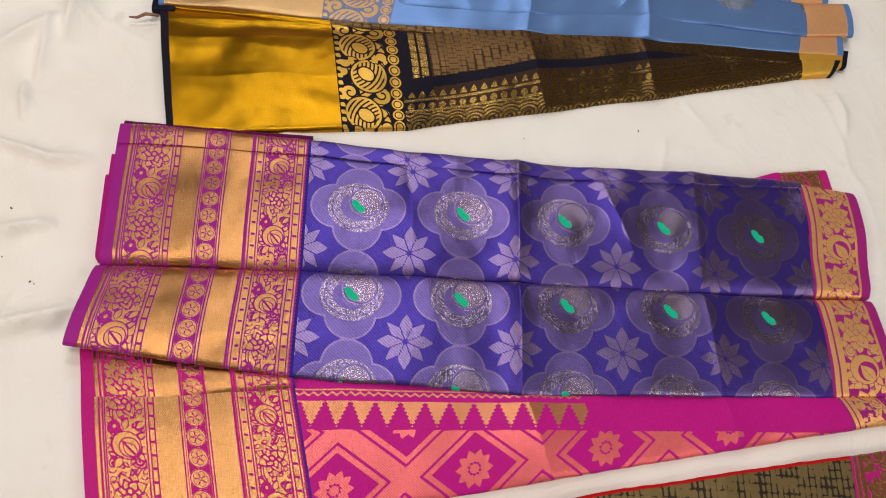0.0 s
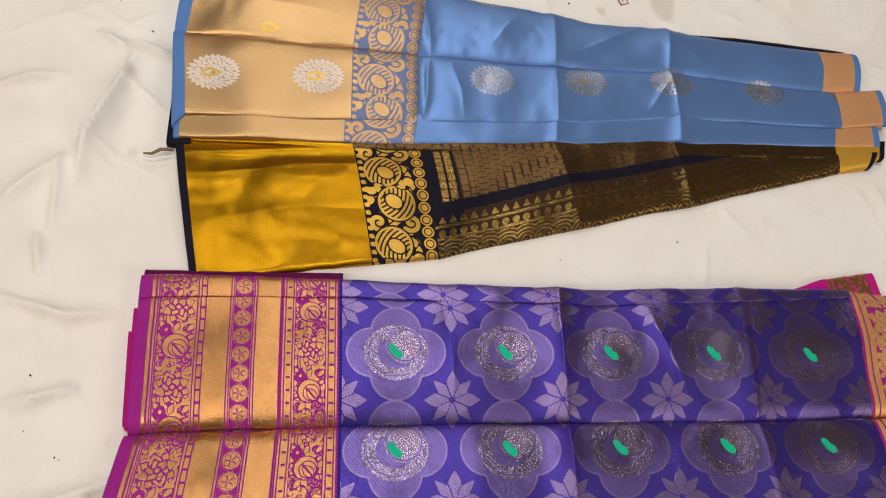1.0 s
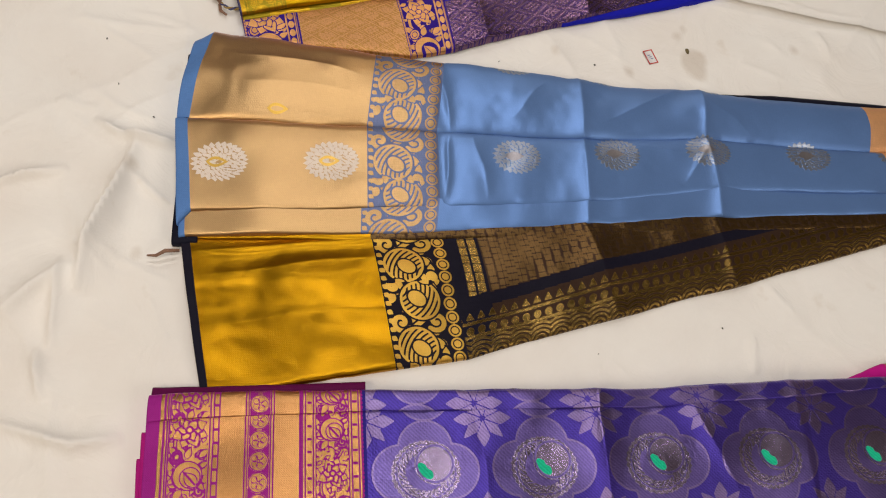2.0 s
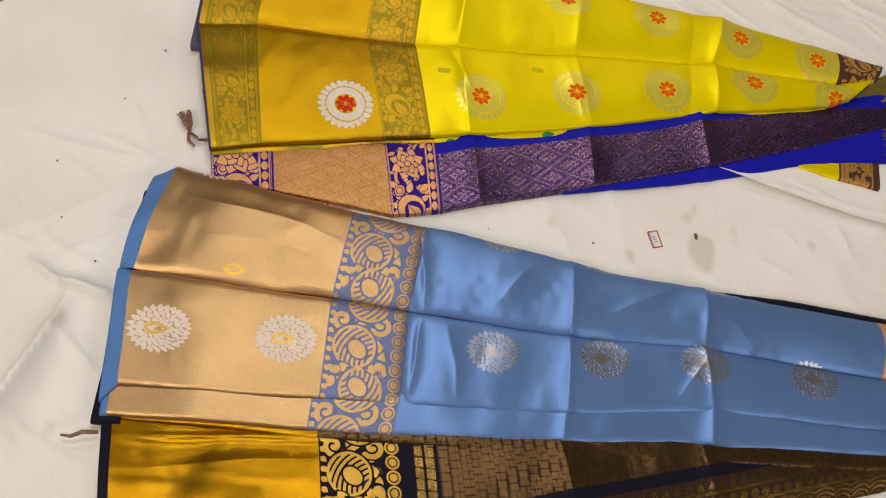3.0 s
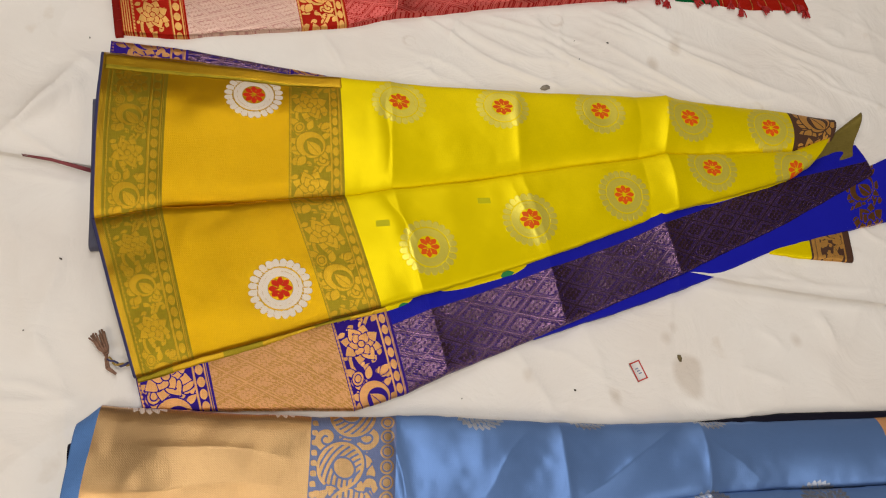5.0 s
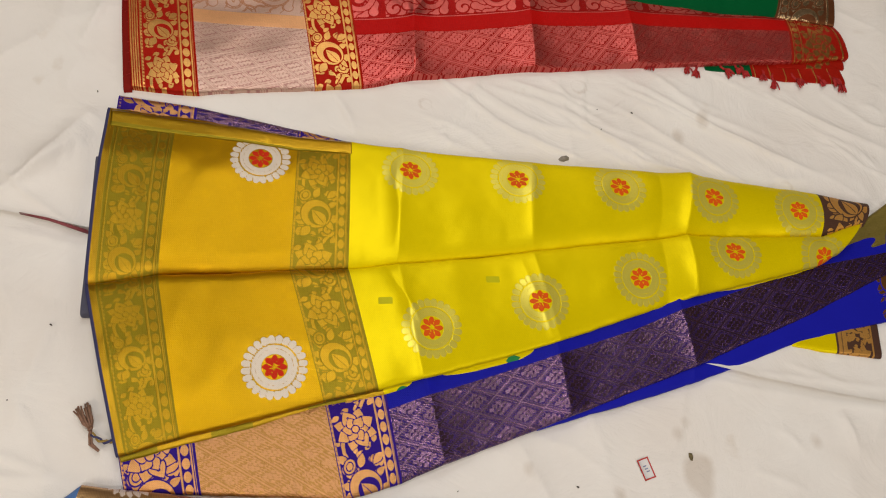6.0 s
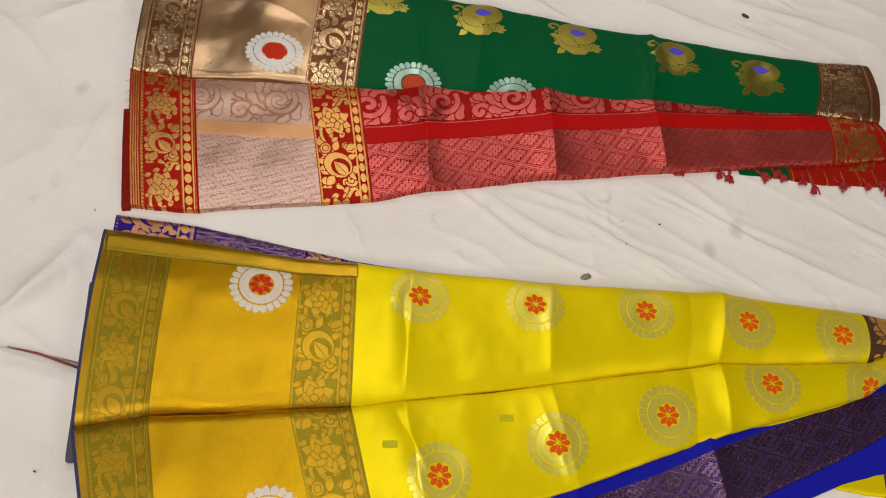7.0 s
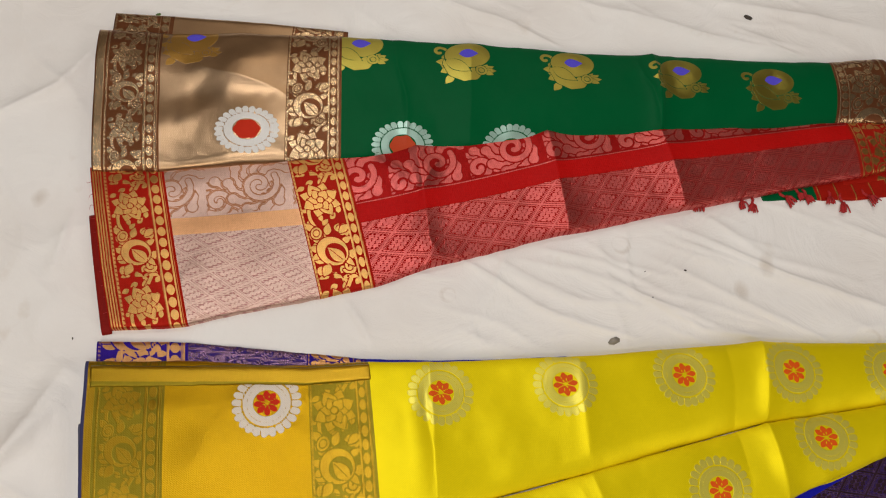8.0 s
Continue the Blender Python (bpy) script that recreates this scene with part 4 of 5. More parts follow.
YELLOW_SPOTS = [(-0.226, 1.551), (-0.011, 1.604), (0.153, 1.645), (0.316, 1.683), (0.483, 1.729), (-0.254, 1.868), (-0.031, 1.853), (0.137, 1.844), (0.305, 1.837), (0.464, 1.823), (0.615, 1.805), (0.640, 1.722)]


def yellow_spots(upper):
    def figure(X, Y, s, w, H, L):
        sil, red = zero(X), zero(X)
        for k, (x, y) in enumerate(YELLOW_SPOTS):
            if (k >= 5 and k < 11) != upper:
                continue
            got = sun_butta(X, Y, x, y, 0.0415)
            if got:
                sil, red = union(sil, got[0]), union(red, got[1])
        leaf = zero(X) if upper else union(inter(0.011 - np.abs(X + 0.075), 0.006 - np.abs(Y - 1.645)) - 0.001, inter(0.011 - np.abs(X - 0.085), 0.006 - np.abs(Y - 1.680)) - 0.001)
        return {"silver": sil, "red": red, "green": leaf, "leaf": zero(X)}
    return figure


def lined_scroll(side, period=0.13):
    """A vine band with a row of seeds on its right, and with a plain strip (-1) or fine lines (-2) on its left."""
    def figure(X, Y, s, w, H, L):
        if side < 0:
            strip = stripe(s, 0.02 * L, 0.14 * L) if side == -1 else union(*[stripe(s, a * L, (a + 0.018) * L) for a in (0.02, 0.055, 0.09, 0.125)])
            d = union(strip, beads(s - 0.19 * L, w, 0.018 * L, 0.006), scroll(s - 0.485 * L, w + 0.04, 0.255 * L, period * 0.9) + 0.0002,
                      beads(s - 0.855 * L, w, 0.085 * L, 0.017), stripe(s, 0.755 * L, 0.765 * L), stripe(s, 0.955 * L, 0.965 * L))
        else:
            d = union(scroll(s - 0.40 * L, w + 0.04, 0.35 * L, period) + 0.0002, beads(s - 0.855 * L, w, 0.085 * L, 0.017), beads(s - 0.03 * L, w, 0.018 * L, 0.006),
                      stripe(s, 0.755 * L, 0.765 * L), stripe(s, 0.955 * L, 0.965 * L))
        return {"zari": inter(d, 0.985 * L - s), "selv": (0.004 - s) if side < 0 else zero(X)}
    return figure


def indigo_body_figure(X, Y, s, w, H, L):
    c, t = math.cos(0.26), math.sin(0.26)
    u, v = X * c + Y * t, Y * c - X * t
    fig = brocade(u, v, 0.062)
    return {"figure": fig, "blue": 0.055 - 0.02 * np.clip((X - 0.3) / 0.3, 0, 1) - w}


def tissue_weave(band_from, cell=0.05):
    def figure(X, Y, s, w, H, L):
        return {"figure": brocade(X, Y, cell, 0.0011) - 0.0002, "band": 0.022 - w}
    return figure


def peacock_gold(X, Y, x, y, k=1.0):
    """A gold peacock: a round tail with a blue drop, a curled plume, a stepped train, body, wing and crested head."""
    gold, eye = zero(X), zero(X)
    at = near(X, Y, x, y, 0.07 * k)
    if not at.any():
        return gold, eye
    dx, dy = (X[at] - x) / k, (Y[at] - y) / k
    c, t = math.cos(-0.15), math.sin(-0.15)
    u, v = dx * c - dy * t, dx * t + dy * c
    d = union(stroke(u, v, coil(-0.024, 0.024, 0.0120, -1.2, 0.95), 0.0023), stroke(u, v, [(-0.020, 0.013), (-0.026, 0.004), (-0.024, -0.010)], 0.0045))
    for py, turn, ln in ((0.004, 2.9, 0.016), (-0.007, 3.3, 0.015), (-0.018, 3.75, 0.017)):
        d = over(d, petal(u, v, -0.019, py, turn, ln, 0.0052), 0.0010)
    d = over(d, stroke(u, v, [(-0.019, 0.002), (-0.017, -0.013), (-0.006, -0.023), (0.006, -0.024), (0.013, -0.018)], 0.0078), 0.0010)
    d = over(d, oval(u, v, 0.009, 0.010, 0.0295, 0.0225, -0.10), 0.0011)
    d = over(d, petal(u, v, -0.021, 0.008, -0.80, 0.036, 0.0085), 0.0010)
    for turn, ln in ((0.75, 0.013), (0.25, 0.017), (-0.2, 0.018), (-0.65, 0.015)):
        d = over(d, petal(u, v, 0.020, -0.020, turn, ln, 0.0040), 0.0008)
    d = over(d, disc(u, v, 0.018, -0.019, 0.0072), 0.0009)
    d = cut(d, 0.0006 - np.abs(disc(u, v, 0.018, -0.019, 0.0040)))
    gold[at], eye[at] = d * k, petal(u, v, -0.001, 0.014, -0.20, 0.025, 0.0078) * k
    return gold, eye


def green_body_figure(X, Y, s, w, H, L):
    out = {k: zero(X) for k in ("gold", "blue", "silver", "red")}
    for x, y in ((-0.086, 2.400), (0.079, 2.367), (0.247, 2.342), (0.422, 2.312), (0.575, 2.283)):
        g, e = peacock_gold(X, Y, x, y - 0.004, 1.22)
        for key, d in (("gold", g), ("blue", e)):
            out[key] = union(out[key], d)
    for x, y in ((-0.033, 2.228), (0.133, 2.211), (0.303, 2.178)):
        got = oval_butta(X, Y, x, y)
        out["silver"], out["red"] = union(out["silver"], got[0]), union(out["red"], got[1])
    return out


def oval_butta(X, Y, x, y, r=0.047, squash=0.80):
    dx, dy = X - x, (Y - y) / squash
    rr, t = np.hypot(dx, dy), np.arctan2(dy, dx)
    return union(leafy_rim(rr, t, r, 26), inter(r * 0.69 - rr, rr - r * 0.44)), r * 0.40 * (1 + 0.05 * np.cos(6 * t)) - rr


def green_tissue_figure(X, Y, s, w, H, L):
    sil, red = oval_butta(X, Y, -0.257, 2.269)
    g, e = peacock_gold(X, Y, -0.335, 2.426, 1.2)
    return {"silver": sil, "red": red, "gold": g, "blue": e}


def swirls(X, Y, w, tilt=0.0):
    """Acanthus: a thick curling stem in each repeat, with rows of rounded, curled lobes along its back."""
    p = 0.120
    u = np.mod(X + 0.3, p) - p / 2
    v = w - 0.050
    d = np.full(np.shape(X), -0.01)
    for cx, cy, r, first, way in ((-0.044, 0.020, 0.020, 2.2, -1), (0.014, -0.002, 0.027, -0.6, 1)):
        for q in range(9):
            a = first + way * (5.6 - 0.62 * q)
            r0, r1 = r * 0.75, r * (1.75 - 0.04 * q)
            arc = [(cx + (r0 + (r1 - r0) * t) * math.cos(a + way * 0.75 * t * t), cy + (r0 + (r1 - r0) * t) * math.sin(a + way * 0.75 * t * t)) for t in (0, 0.33, 0.66, 1)]
            lobe = union(stroke(u, v, arc, 0.0056), disc(u, v, arc[-1][0], arc[-1][1], 0.0078))
            d = over(d, lobe, 0.0022)
        d = over(d, stroke(u, v, coil(cx, cy, r, first, way * 1.35, 24), 0.0044), 0.0022)
    return d


def red_tissue_figure(X, Y, s, w, H, L):
    hb = H - w
    fig = swirls(X + 0.02, Y, w)
    zone = 0.105
    return {"figure": inter(0.0008 - np.abs(fig), zone - 0.016 - w), "band": stripe(w, zone - 0.014, zone + 0.012), "weave": inter(-brocade(X, Y + X * 0.3, 0.058, 0.0013), w - zone - 0.012)}


def red_body_figure(X, Y, s, w, H, L):
    band0 = 0.098 - 0.080 * (s / L) ** 0.9
    t = w - band0
    fig = np.where(t < -0.012, swirls(X, Y, w + 0.080 * (s / L)), -0.01)
    line = 0.0009 - np.abs(t + 0.008)
    u, v = X * 0.94 + Y * 0.34, Y * 0.94 - X * 0.34
    low = np.where(t > 0.022, brocade(u, v, 0.062), -0.01)
    return {"figure": union(fig, line, low), "red": stripe(t, -0.010 + 0.003, 0.022)}


# ---- dark checked sari, only its far edge in view ----
def dark_sari():
    root = thing("sari", 0.4, 0.25, "folded dark brown checked silk sari with red edge and gold border", "sari", "saris laid out on the sheet")
    st = [(-0.203, 0.222, -0.205, 0.047), (0.405, 0.335, 0.403, 0.112), (0.605, 0.371, 0.602, 0.128), (0.683, 0.383, 0.689, 0.136)]
    p = Panel(st, 0.010, [(1, 0.003, 0.04)], base=-0.002, seed=1)
    p.segment("body", 0, 2, red_dark, root, "dark brown checked silk with red edge", check_figure, 0.0030, (True, False))
    p.segment("end_border", 2, 3, pink_border, root, "gold woven border", narrow_border_figure, 0.0018, (False, True))


# ---- violet sari with a pink end ----
def violet_sari():
    root = thing("sari", 0.1, 0.55, "folded violet silk sari with copper border and pink end piece", "sari", "saris laid out on the sheet")
    low = Panel([(-0.481, 0.438, -0.424, 0.199), (-0.202, 0.435, -0.155, 0.253), (0.118, 0.436, 0.158, 0.317), (0.415, 0.450, 0.435, 0.372), (0.598, 0.460, 0.621, 0.408), (0.673, 0.464, 0.701, 0.425)],
                0.008, [(2, 0.005, 0.035), (3, 0.005, 0.03)], base=-0.003, seed=2, far=0.0, bow=0.006)
    low.segment("pallu_border", 0, 1, pink_border, root, "pink and copper woven border", violet_border_figure, ends=(True, False))
    low.segment("pallu", 1, 4, pink_body, root, "magenta silk with coral diamonds and flowers", pink_body_figure)
    low.segment("pallu_end_border", 4, 5, violet_end, root, "gold woven border", narrow_border_figure, ends=(False, True))
    gap = Panel([(-0.486, 0.458, -0.461, 0.368), (-0.345, 0.451, -0.330, 0.395), (-0.202, 0.438, -0.196, 0.417)], 0.010, wave=0.001, seed=4, far=0.0, close=0.005, base=-0.002, bow=0.006)
    gap.segment("inner_fold", 0, 2, pink_border, root, "purple and gold inner fold", violet_border_figure, ends=(True, False))
    tip = Panel([(0.482, 0.811, 0.491, 0.791), (0.567, 0.839, 0.571, 0.789), (0.657, 0.853, 0.662, 0.792)], 0.006, seed=5, base=-0.003)
    tip.segment("under_fold", 0, 1, pink_body, root, "plain magenta silk", lambda X, Y, s, w, H, L: {"figure": zero(X), "zari": zero(X)}, ends=(True, False))
    tip.segment("under_fold_border", 1, 2, pink_border, root, "gold woven border", narrow_border_figure, ends=(False, True))
    ridges = [(2, 0.0055, 0.018), (3, 0.0055, 0.045), (0.16, 0.002, 0.05), (0.46, 0.003, 0.05), (0.77, 0.002, 0.05)]
    up = Panel([(-0.494, 0.802, -0.483, 0.577), (-0.211, 0.808, -0.205, 0.592), (0.111, 0.802, 0.111, 0.596), (0.400, 0.814, 0.398, 0.604), (0.594, 0.817, 0.587, 0.611), (0.695, 0.809, 0.686, 0.618)],
               0.016, ridges, seed=6, far=0.008, close=0.009, base=-0.003, wave=0.0028, dents=[(-0.06, 0.80, -0.05, 0.62, 0.003, 0.014), (0.24, 0.80, 0.30, 0.62, 0.004, 0.016), (0.42, 0.80, 0.40, 0.60, -0.003, 0.010)], bow=0.010)
    for x, y0, y1, z in ((-0.4990, 0.755, 0.585, 0.012), (-0.5025, 0.722, 0.590, 0.008)):
        ply = Panel([(x, y0, x + 0.010, y1), (x + 0.05, y0, x + 0.06, y1)], z, base=-0.003, seed=7, wave=0.0006)
        ply.segment("selvage_ply", 0, 1, magenta_ply, root, "plain magenta selvage of an inner fold", None, 0.003, (True, True))
    lift = lambda q, v: 0.014 * np.clip(1 - q / 0.3, 0, 1) ** 1.5 * v
    dn = Panel([(-0.487, 0.576, -0.501, 0.454), (-0.205, 0.592, -0.203, 0.434), (0.111, 0.596, 0.114, 0.427), (0.397, 0.602, 0.413, 0.443), (0.586, 0.609, 0.593, 0.453), (0.685, 0.613, 0.700, 0.459)],
               0.017, ridges, seed=8, far=0.008, close=0.003, depth=0.003, lift=lift, wave=0.0024, bow=0.008)
    lining = Panel([(x0, y0 + 0.010, x0, y0 - 0.03) for x0, y0 in ((-0.492, 0.803), (-0.34, 0.806), (-0.21, 0.809))], 0.011, base=-0.003, seed=9, wave=0.001)
    lining.segment("maroon_lining", 0, 2, cloth("maroon_lining", silk(0.11, 0.006, 0.06)), root, "dark maroon folded lining", None, 0.003, (True, True))
    hem = Panel([(-0.492, 0.800, -0.490, 0.764), (-0.211, 0.805, -0.210, 0.775), (0.111, 0.799, 0.111, 0.772), (0.400, 0.811, 0.400, 0.786), (0.594, 0.814, 0.592, 0.800)], 0.0250, ridges[:2], seed=6, far=0.008, close=0.0, depth=0.006, wave=0.0028)
    hem.segment("turned_border", 0, 1, violet_edge, root, "copper border turned over at the fold", lambda X, Y, s, w, H, L: {**violet_border_figure(X, Y, s, w + 0.05, H, L)}, ends=(True, False))
    hem.segment("turned_body", 1, 4, violet_body, root, "violet silk turned over at the fold", lambda X, Y, s, w, H, L: violet_body_figure(X + 0.01, Y + 0.115, s, w, H, L), ends=(False, True))
    for p in (up, dn):
        p.segment("border", 0, 1, violet_edge, root, "copper and magenta woven border", violet_border_figure, ends=(True, False))
        p.segment("body", 1, 4, violet_body, root, "violet silk with lavender medallions", violet_body_figure, 0.0019)
        p.segment("end_border", 4, 5, violet_end, root, "narrow gold woven border", narrow_border_figure, ends=(False, True))


# ---- blue sari with a black and gold end ----
def blue_sari():
    root = thing("sari", 0.1, 1.15, "folded blue silk sari with pale gold and black end", "sari", "saris laid out on the sheet")
    low = Panel([(-0.479, 1.042, -0.429, 0.801), (-0.468, 1.042, -0.421, 0.801), (-0.204, 1.054, -0.167, 0.836), (-0.095, 1.061, -0.064, 0.852), (0.125, 1.072, 0.165, 0.915), (0.340, 1.084, 0.361, 0.966), (0.642, 1.102, 0.646, 1.044), (0.729, 1.099, 0.707, 1.055)],
                0.007, [(4, 0.004, 0.03), (5, 0.004, 0.03)], base=-0.004, seed=11, far=0.0, wave=0.0034, dents=[(-0.47, 1.01, -0.12, 1.035, 0.007, 0.008), (-0.46, 0.97, -0.16, 1.01, 0.003, 0.012), (-0.44, 0.90, -0.18, 0.93, 0.003, 0.014)], bow=0.008)
    low.segment("gold_pallu", 0, 2, gold_pallu, root, "plain yellow gold tissue with black selvage", selvage_left(0.012), ends=(True, False))
    low.segment("pallu_border", 2, 3, black_border, root, "black and gold scrolled border", peacock_figure)
    low.segment("pallu_body", 3, 6, black_body, root, "black silk with gold bricks and fans", black_body_figure)
    low.segment("pallu_end", 6, 7, black_end, root, "plain gold end border", selvage_right(0.010), ends=(False, True))
    tuck = Panel([(-0.477, 1.061, -0.469, 1.032), (-0.204, 1.069, -0.202, 1.032), (0.125, 1.082, 0.127, 1.043), (0.341, 1.094, 0.342, 1.051), (0.643, 1.107, 0.641, 1.067), (0.742, 1.108, 0.732, 1.072)],
                 0.0150, [(3, 0.003, 0.03)], base=0.002, seed=12, far=0.0, close=0.004, lift=lambda q, v: -0.0065 * np.clip(1.3 - 3.0 * q, 0, 1))
    tuck.segment("tuck_gold", 0, 1, gold_pallu, root, "gold tissue fold", selvage_left(0.008), ends=(True, False))
    tuck.segment("tuck_black", 1, 4, black_body, root, "black and gold fold", lambda X, Y, s, w, H, L: black_body_figure(X, Y, s + 0.06, w, H + 0.12, L))
    tuck.segment("tuck_end", 4, 5, black_end, root, "gold end border", selvage_right(0.010), ends=(False, True))
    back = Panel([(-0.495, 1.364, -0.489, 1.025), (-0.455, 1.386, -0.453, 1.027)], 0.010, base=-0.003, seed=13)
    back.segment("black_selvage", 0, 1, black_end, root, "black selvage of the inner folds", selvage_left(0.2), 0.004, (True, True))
    rim = Panel([(0.303, 1.323, 0.303, 1.309), (0.507, 1.324, 0.506, 1.301), (0.718, 1.310, 0.712, 1.278)], 0.009, base=-0.003, seed=14, wave=0.0)
    rim.segment("black_rim", 0, 2, black_end, root, "black edge of the inner folds", selvage_left(2.0), 0.004, (True, True))
    cr = [(3, -0.003, 0.015), (4, 0.0050, 0.025), (5, 0.0060, 0.025), (0.12, 0.003, 0.05)]
    strip = Panel([(-0.482, 1.087, -0.479, 1.032), (-0.474, 1.087, -0.470, 1.033), (-0.216, 1.098, -0.217, 1.042), (-0.096, 1.105, -0.103, 1.048), (0.138, 1.117, 0.132, 1.061), (0.357, 1.136, 0.351, 1.077), (0.654, 1.143, 0.640, 1.088), (0.735, 1.148, 0.729, 1.094)],
                  0.0175, cr[1:], base=0.004, seed=15, far=0.0, close=0.005)
    mid = Panel([(-0.501, 1.237, -0.482, 1.052), (-0.483, 1.237, -0.464, 1.075), (-0.208, 1.228, -0.207, 1.084), (-0.096, 1.223, -0.096, 1.090), (0.141, 1.215, 0.138, 1.100), (0.348, 1.220, 0.356, 1.124), (0.663, 1.204, 0.660, 1.126), (0.757, 1.216, 0.755, 1.139)],
                0.0210, cr, depth=0.005, seed=16, far=0.006, close=0.004, wave=0.0022, dents=[(-0.075, 1.22, -0.085, 1.10, -0.004, 0.008), (-0.04, 1.22, -0.02, 1.10, 0.003, 0.012), (0.20, 1.21, 0.34, 1.19, 0.003, 0.01), (0.30, 1.13, 0.35, 1.20, 0.003, 0.010)], bow=0.004)
    top = Panel([(-0.485, 1.390, -0.501, 1.237), (-0.456, 1.411, -0.483, 1.237), (-0.192, 1.372, -0.208, 1.228), (-0.078, 1.367, -0.096, 1.223), (0.146, 1.339, 0.141, 1.215), (0.356, 1.320, 0.348, 1.220), (0.655, 1.304, 0.646, 1.205), (0.731, 1.301, 0.720, 1.210)],
                0.018, cr, base=-0.003, seed=17, far=0.010, close=0.006, wave=0.0034, dents=[(0.16, 1.235, 0.33, 1.325, 0.004, 0.012), (0.02, 1.24, 0.10, 1.33, 0.003, 0.014), (-0.085, 1.37, -0.07, 1.22, -0.004, 0.010), (0.36, 1.30, 0.44, 1.22, 0.003, 0.02), (-0.44, 1.36, -0.20, 1.32, 0.005, 0.016), (-0.44, 1.30, -0.22, 1.29, 0.003, 0.014)], bow=0.010)
    for p in (strip, mid, top):
        p.segment("selvage", 0, 1, blue_end, root, "blue selvage", selvage_left(0.5), ends=(True, False))
        p.segment("pale_pallu", 1, 2, blue_pallu, root, "pale gold tissue with silver sprays", lambda X, Y, s, w, H, L: {**blue_pallu_figure(X, Y, s, w, H, L), "selv": zero(X)})
        p.segment("border", 2, 3, blue_border, root, "blue and pale gold scrolled border", peacock_figure)
        p.segment("body", 3, 6, blue_body, root, "cornflower blue silk with silver sprays", blue_body_figure)
        p.segment("end_border", 6, 7, blue_end, root, "plain copper gold end border", selvage_right(0.012), ends=(False, True))


# ---- yellow sari with an indigo end ----
def yellow_sari():
    root = thing("sari", 0.1, 1.68, "folded bright yellow silk sari with gold pallu and indigo end", "sari", "saris laid out on the sheet")
    plainblue = Panel([(0.118, 1.485, 0.138, 1.462), (0.395, 1.585, 0.384, 1.526), (0.593, 1.679, 0.573, 1.586), (0.733, 1.718, 0.719, 1.618), (0.850, 1.756, 0.835, 1.640)], 0.007, [(1, 0.003, 0.02)], base=-0.004, seed=21)
    plainblue.segment("blue_edge", 0, 3, royal_blue, root, "plain royal blue silk edge", lambda X, Y, s, w, H, L: {"zari": zero(X)}, ends=(True, False))
    plainblue.segment("blue_edge_border", 3, 4, royal_blue, root, "copper figured end border", lambda X, Y, s, w, H, L: {"zari": scroll(s - 0.05, w, 0.036, 0.14)}, ends=(False, True))
    tip = Panel([(0.557, 1.603, 0.564, 1.581), (0.643, 1.612, 0.638, 1.570), (0.723, 1.621, 0.715, 1.562)], 0.004, base=-0.005, seed=22)
    tip.segment("yellow_tip", 0, 1, yellow_body, root, "yellow silk fold", lambda X, Y, s, w, H, L: {k: zero(X) for k in ("silver", "red", "green", "leaf")}, ends=(True, False))
    tip.segment("brown_tip", 1, 2, yellow_end, root, "brown and gold end border", narrow_border_figure, ends=(False, True))
    low = Panel([(-0.424, 1.478, -0.407, 1.401), (-0.331, 1.492, -0.313, 1.392), (-0.165, 1.535, -0.134, 1.380), (-0.081, 1.549, -0.057, 1.398), (-0.025, 1.567, -0.001, 1.419), (0.171, 1.623, 0.185, 1.480), (0.373, 1.685, 0.390, 1.548), (0.620, 1.745, 0.610, 1.633), (0.792, 1.780, 0.807, 1.719)],
                0.008, [(4, 0.0055, 0.026), (5, 0.0060, 0.030), (6, 0.0060, 0.030)], base=-0.004, seed=23, far=0.0, bow=0.004)
    low.segment("indigo_border", 0, 1, indigo_border, root, "indigo and copper scrolled border", lined_scroll(1, 0.11), ends=(True, False))
    low.segment("copper_tissue", 1, 2, indigo_tissue, root, "copper gold tissue with a woven lattice", tissue_weave(0))
    low.segment("indigo_border", 2, 3, indigo_border, root, "indigo and copper scrolled border", lined_scroll(1, 0.15))
    low.segment("indigo_body", 3, 8, indigo_body, root, "dark indigo silk with copper diamond lattice", indigo_body_figure, 0.0018, ends=(False, True))
    back = Panel([(-0.467, 1.982, -0.469, 1.916), (-0.352, 1.966, -0.354, 1.905), (-0.199, 1.932, -0.203, 1.885), (-0.120, 1.915, -0.125, 1.878), (-0.041, 1.906, -0.047, 1.871), (0.156, 1.886, 0.155, 1.865)], 0.009, base=-0.004, seed=24, close=0)
    back.segment("back_border", 0, 1, indigo_border, root, "indigo and copper scrolled border", lined_scroll(1, 0.11), ends=(True, False))
    back.segment("back_tissue", 1, 2, indigo_body, root, "dark indigo silk with copper threads", lambda X, Y, s, w, H, L: indigo_body_figure(X, Y, s, w + 0.1, H, L))
    back.segment("back_border", 2, 3, indigo_border, root, "indigo and copper scrolled border", lined_scroll(1, 0.11))
    back.segment("back_body", 3, 5, royal_blue, root, "plain royal blue silk", lambda X, Y, s, w, H, L: {"zari": zero(X)}, ends=(False, True))
    twist = Panel([(0.631, 1.746, 0.640, 1.713), (0.727, 1.788, 0.723, 1.739), (0.808, 1.836, 0.774, 1.754)], 0.012, seed=25, depth=0.003, lift=lambda q, v: 0.022 * q ** 2 * (1 - v) + 0.006 * np.sin(v * 7) * q, wave=0.003)
    twist.segment("twisted_end", 0, 2, olive, root, "olive gold tissue, twisted end", ends=(True, True))
    edge2 = Panel([(-0.489, 1.876, -0.483, 1.631), (-0.466, 1.877, -0.458, 1.632)], 0.009, base=-0.004, seed=26)
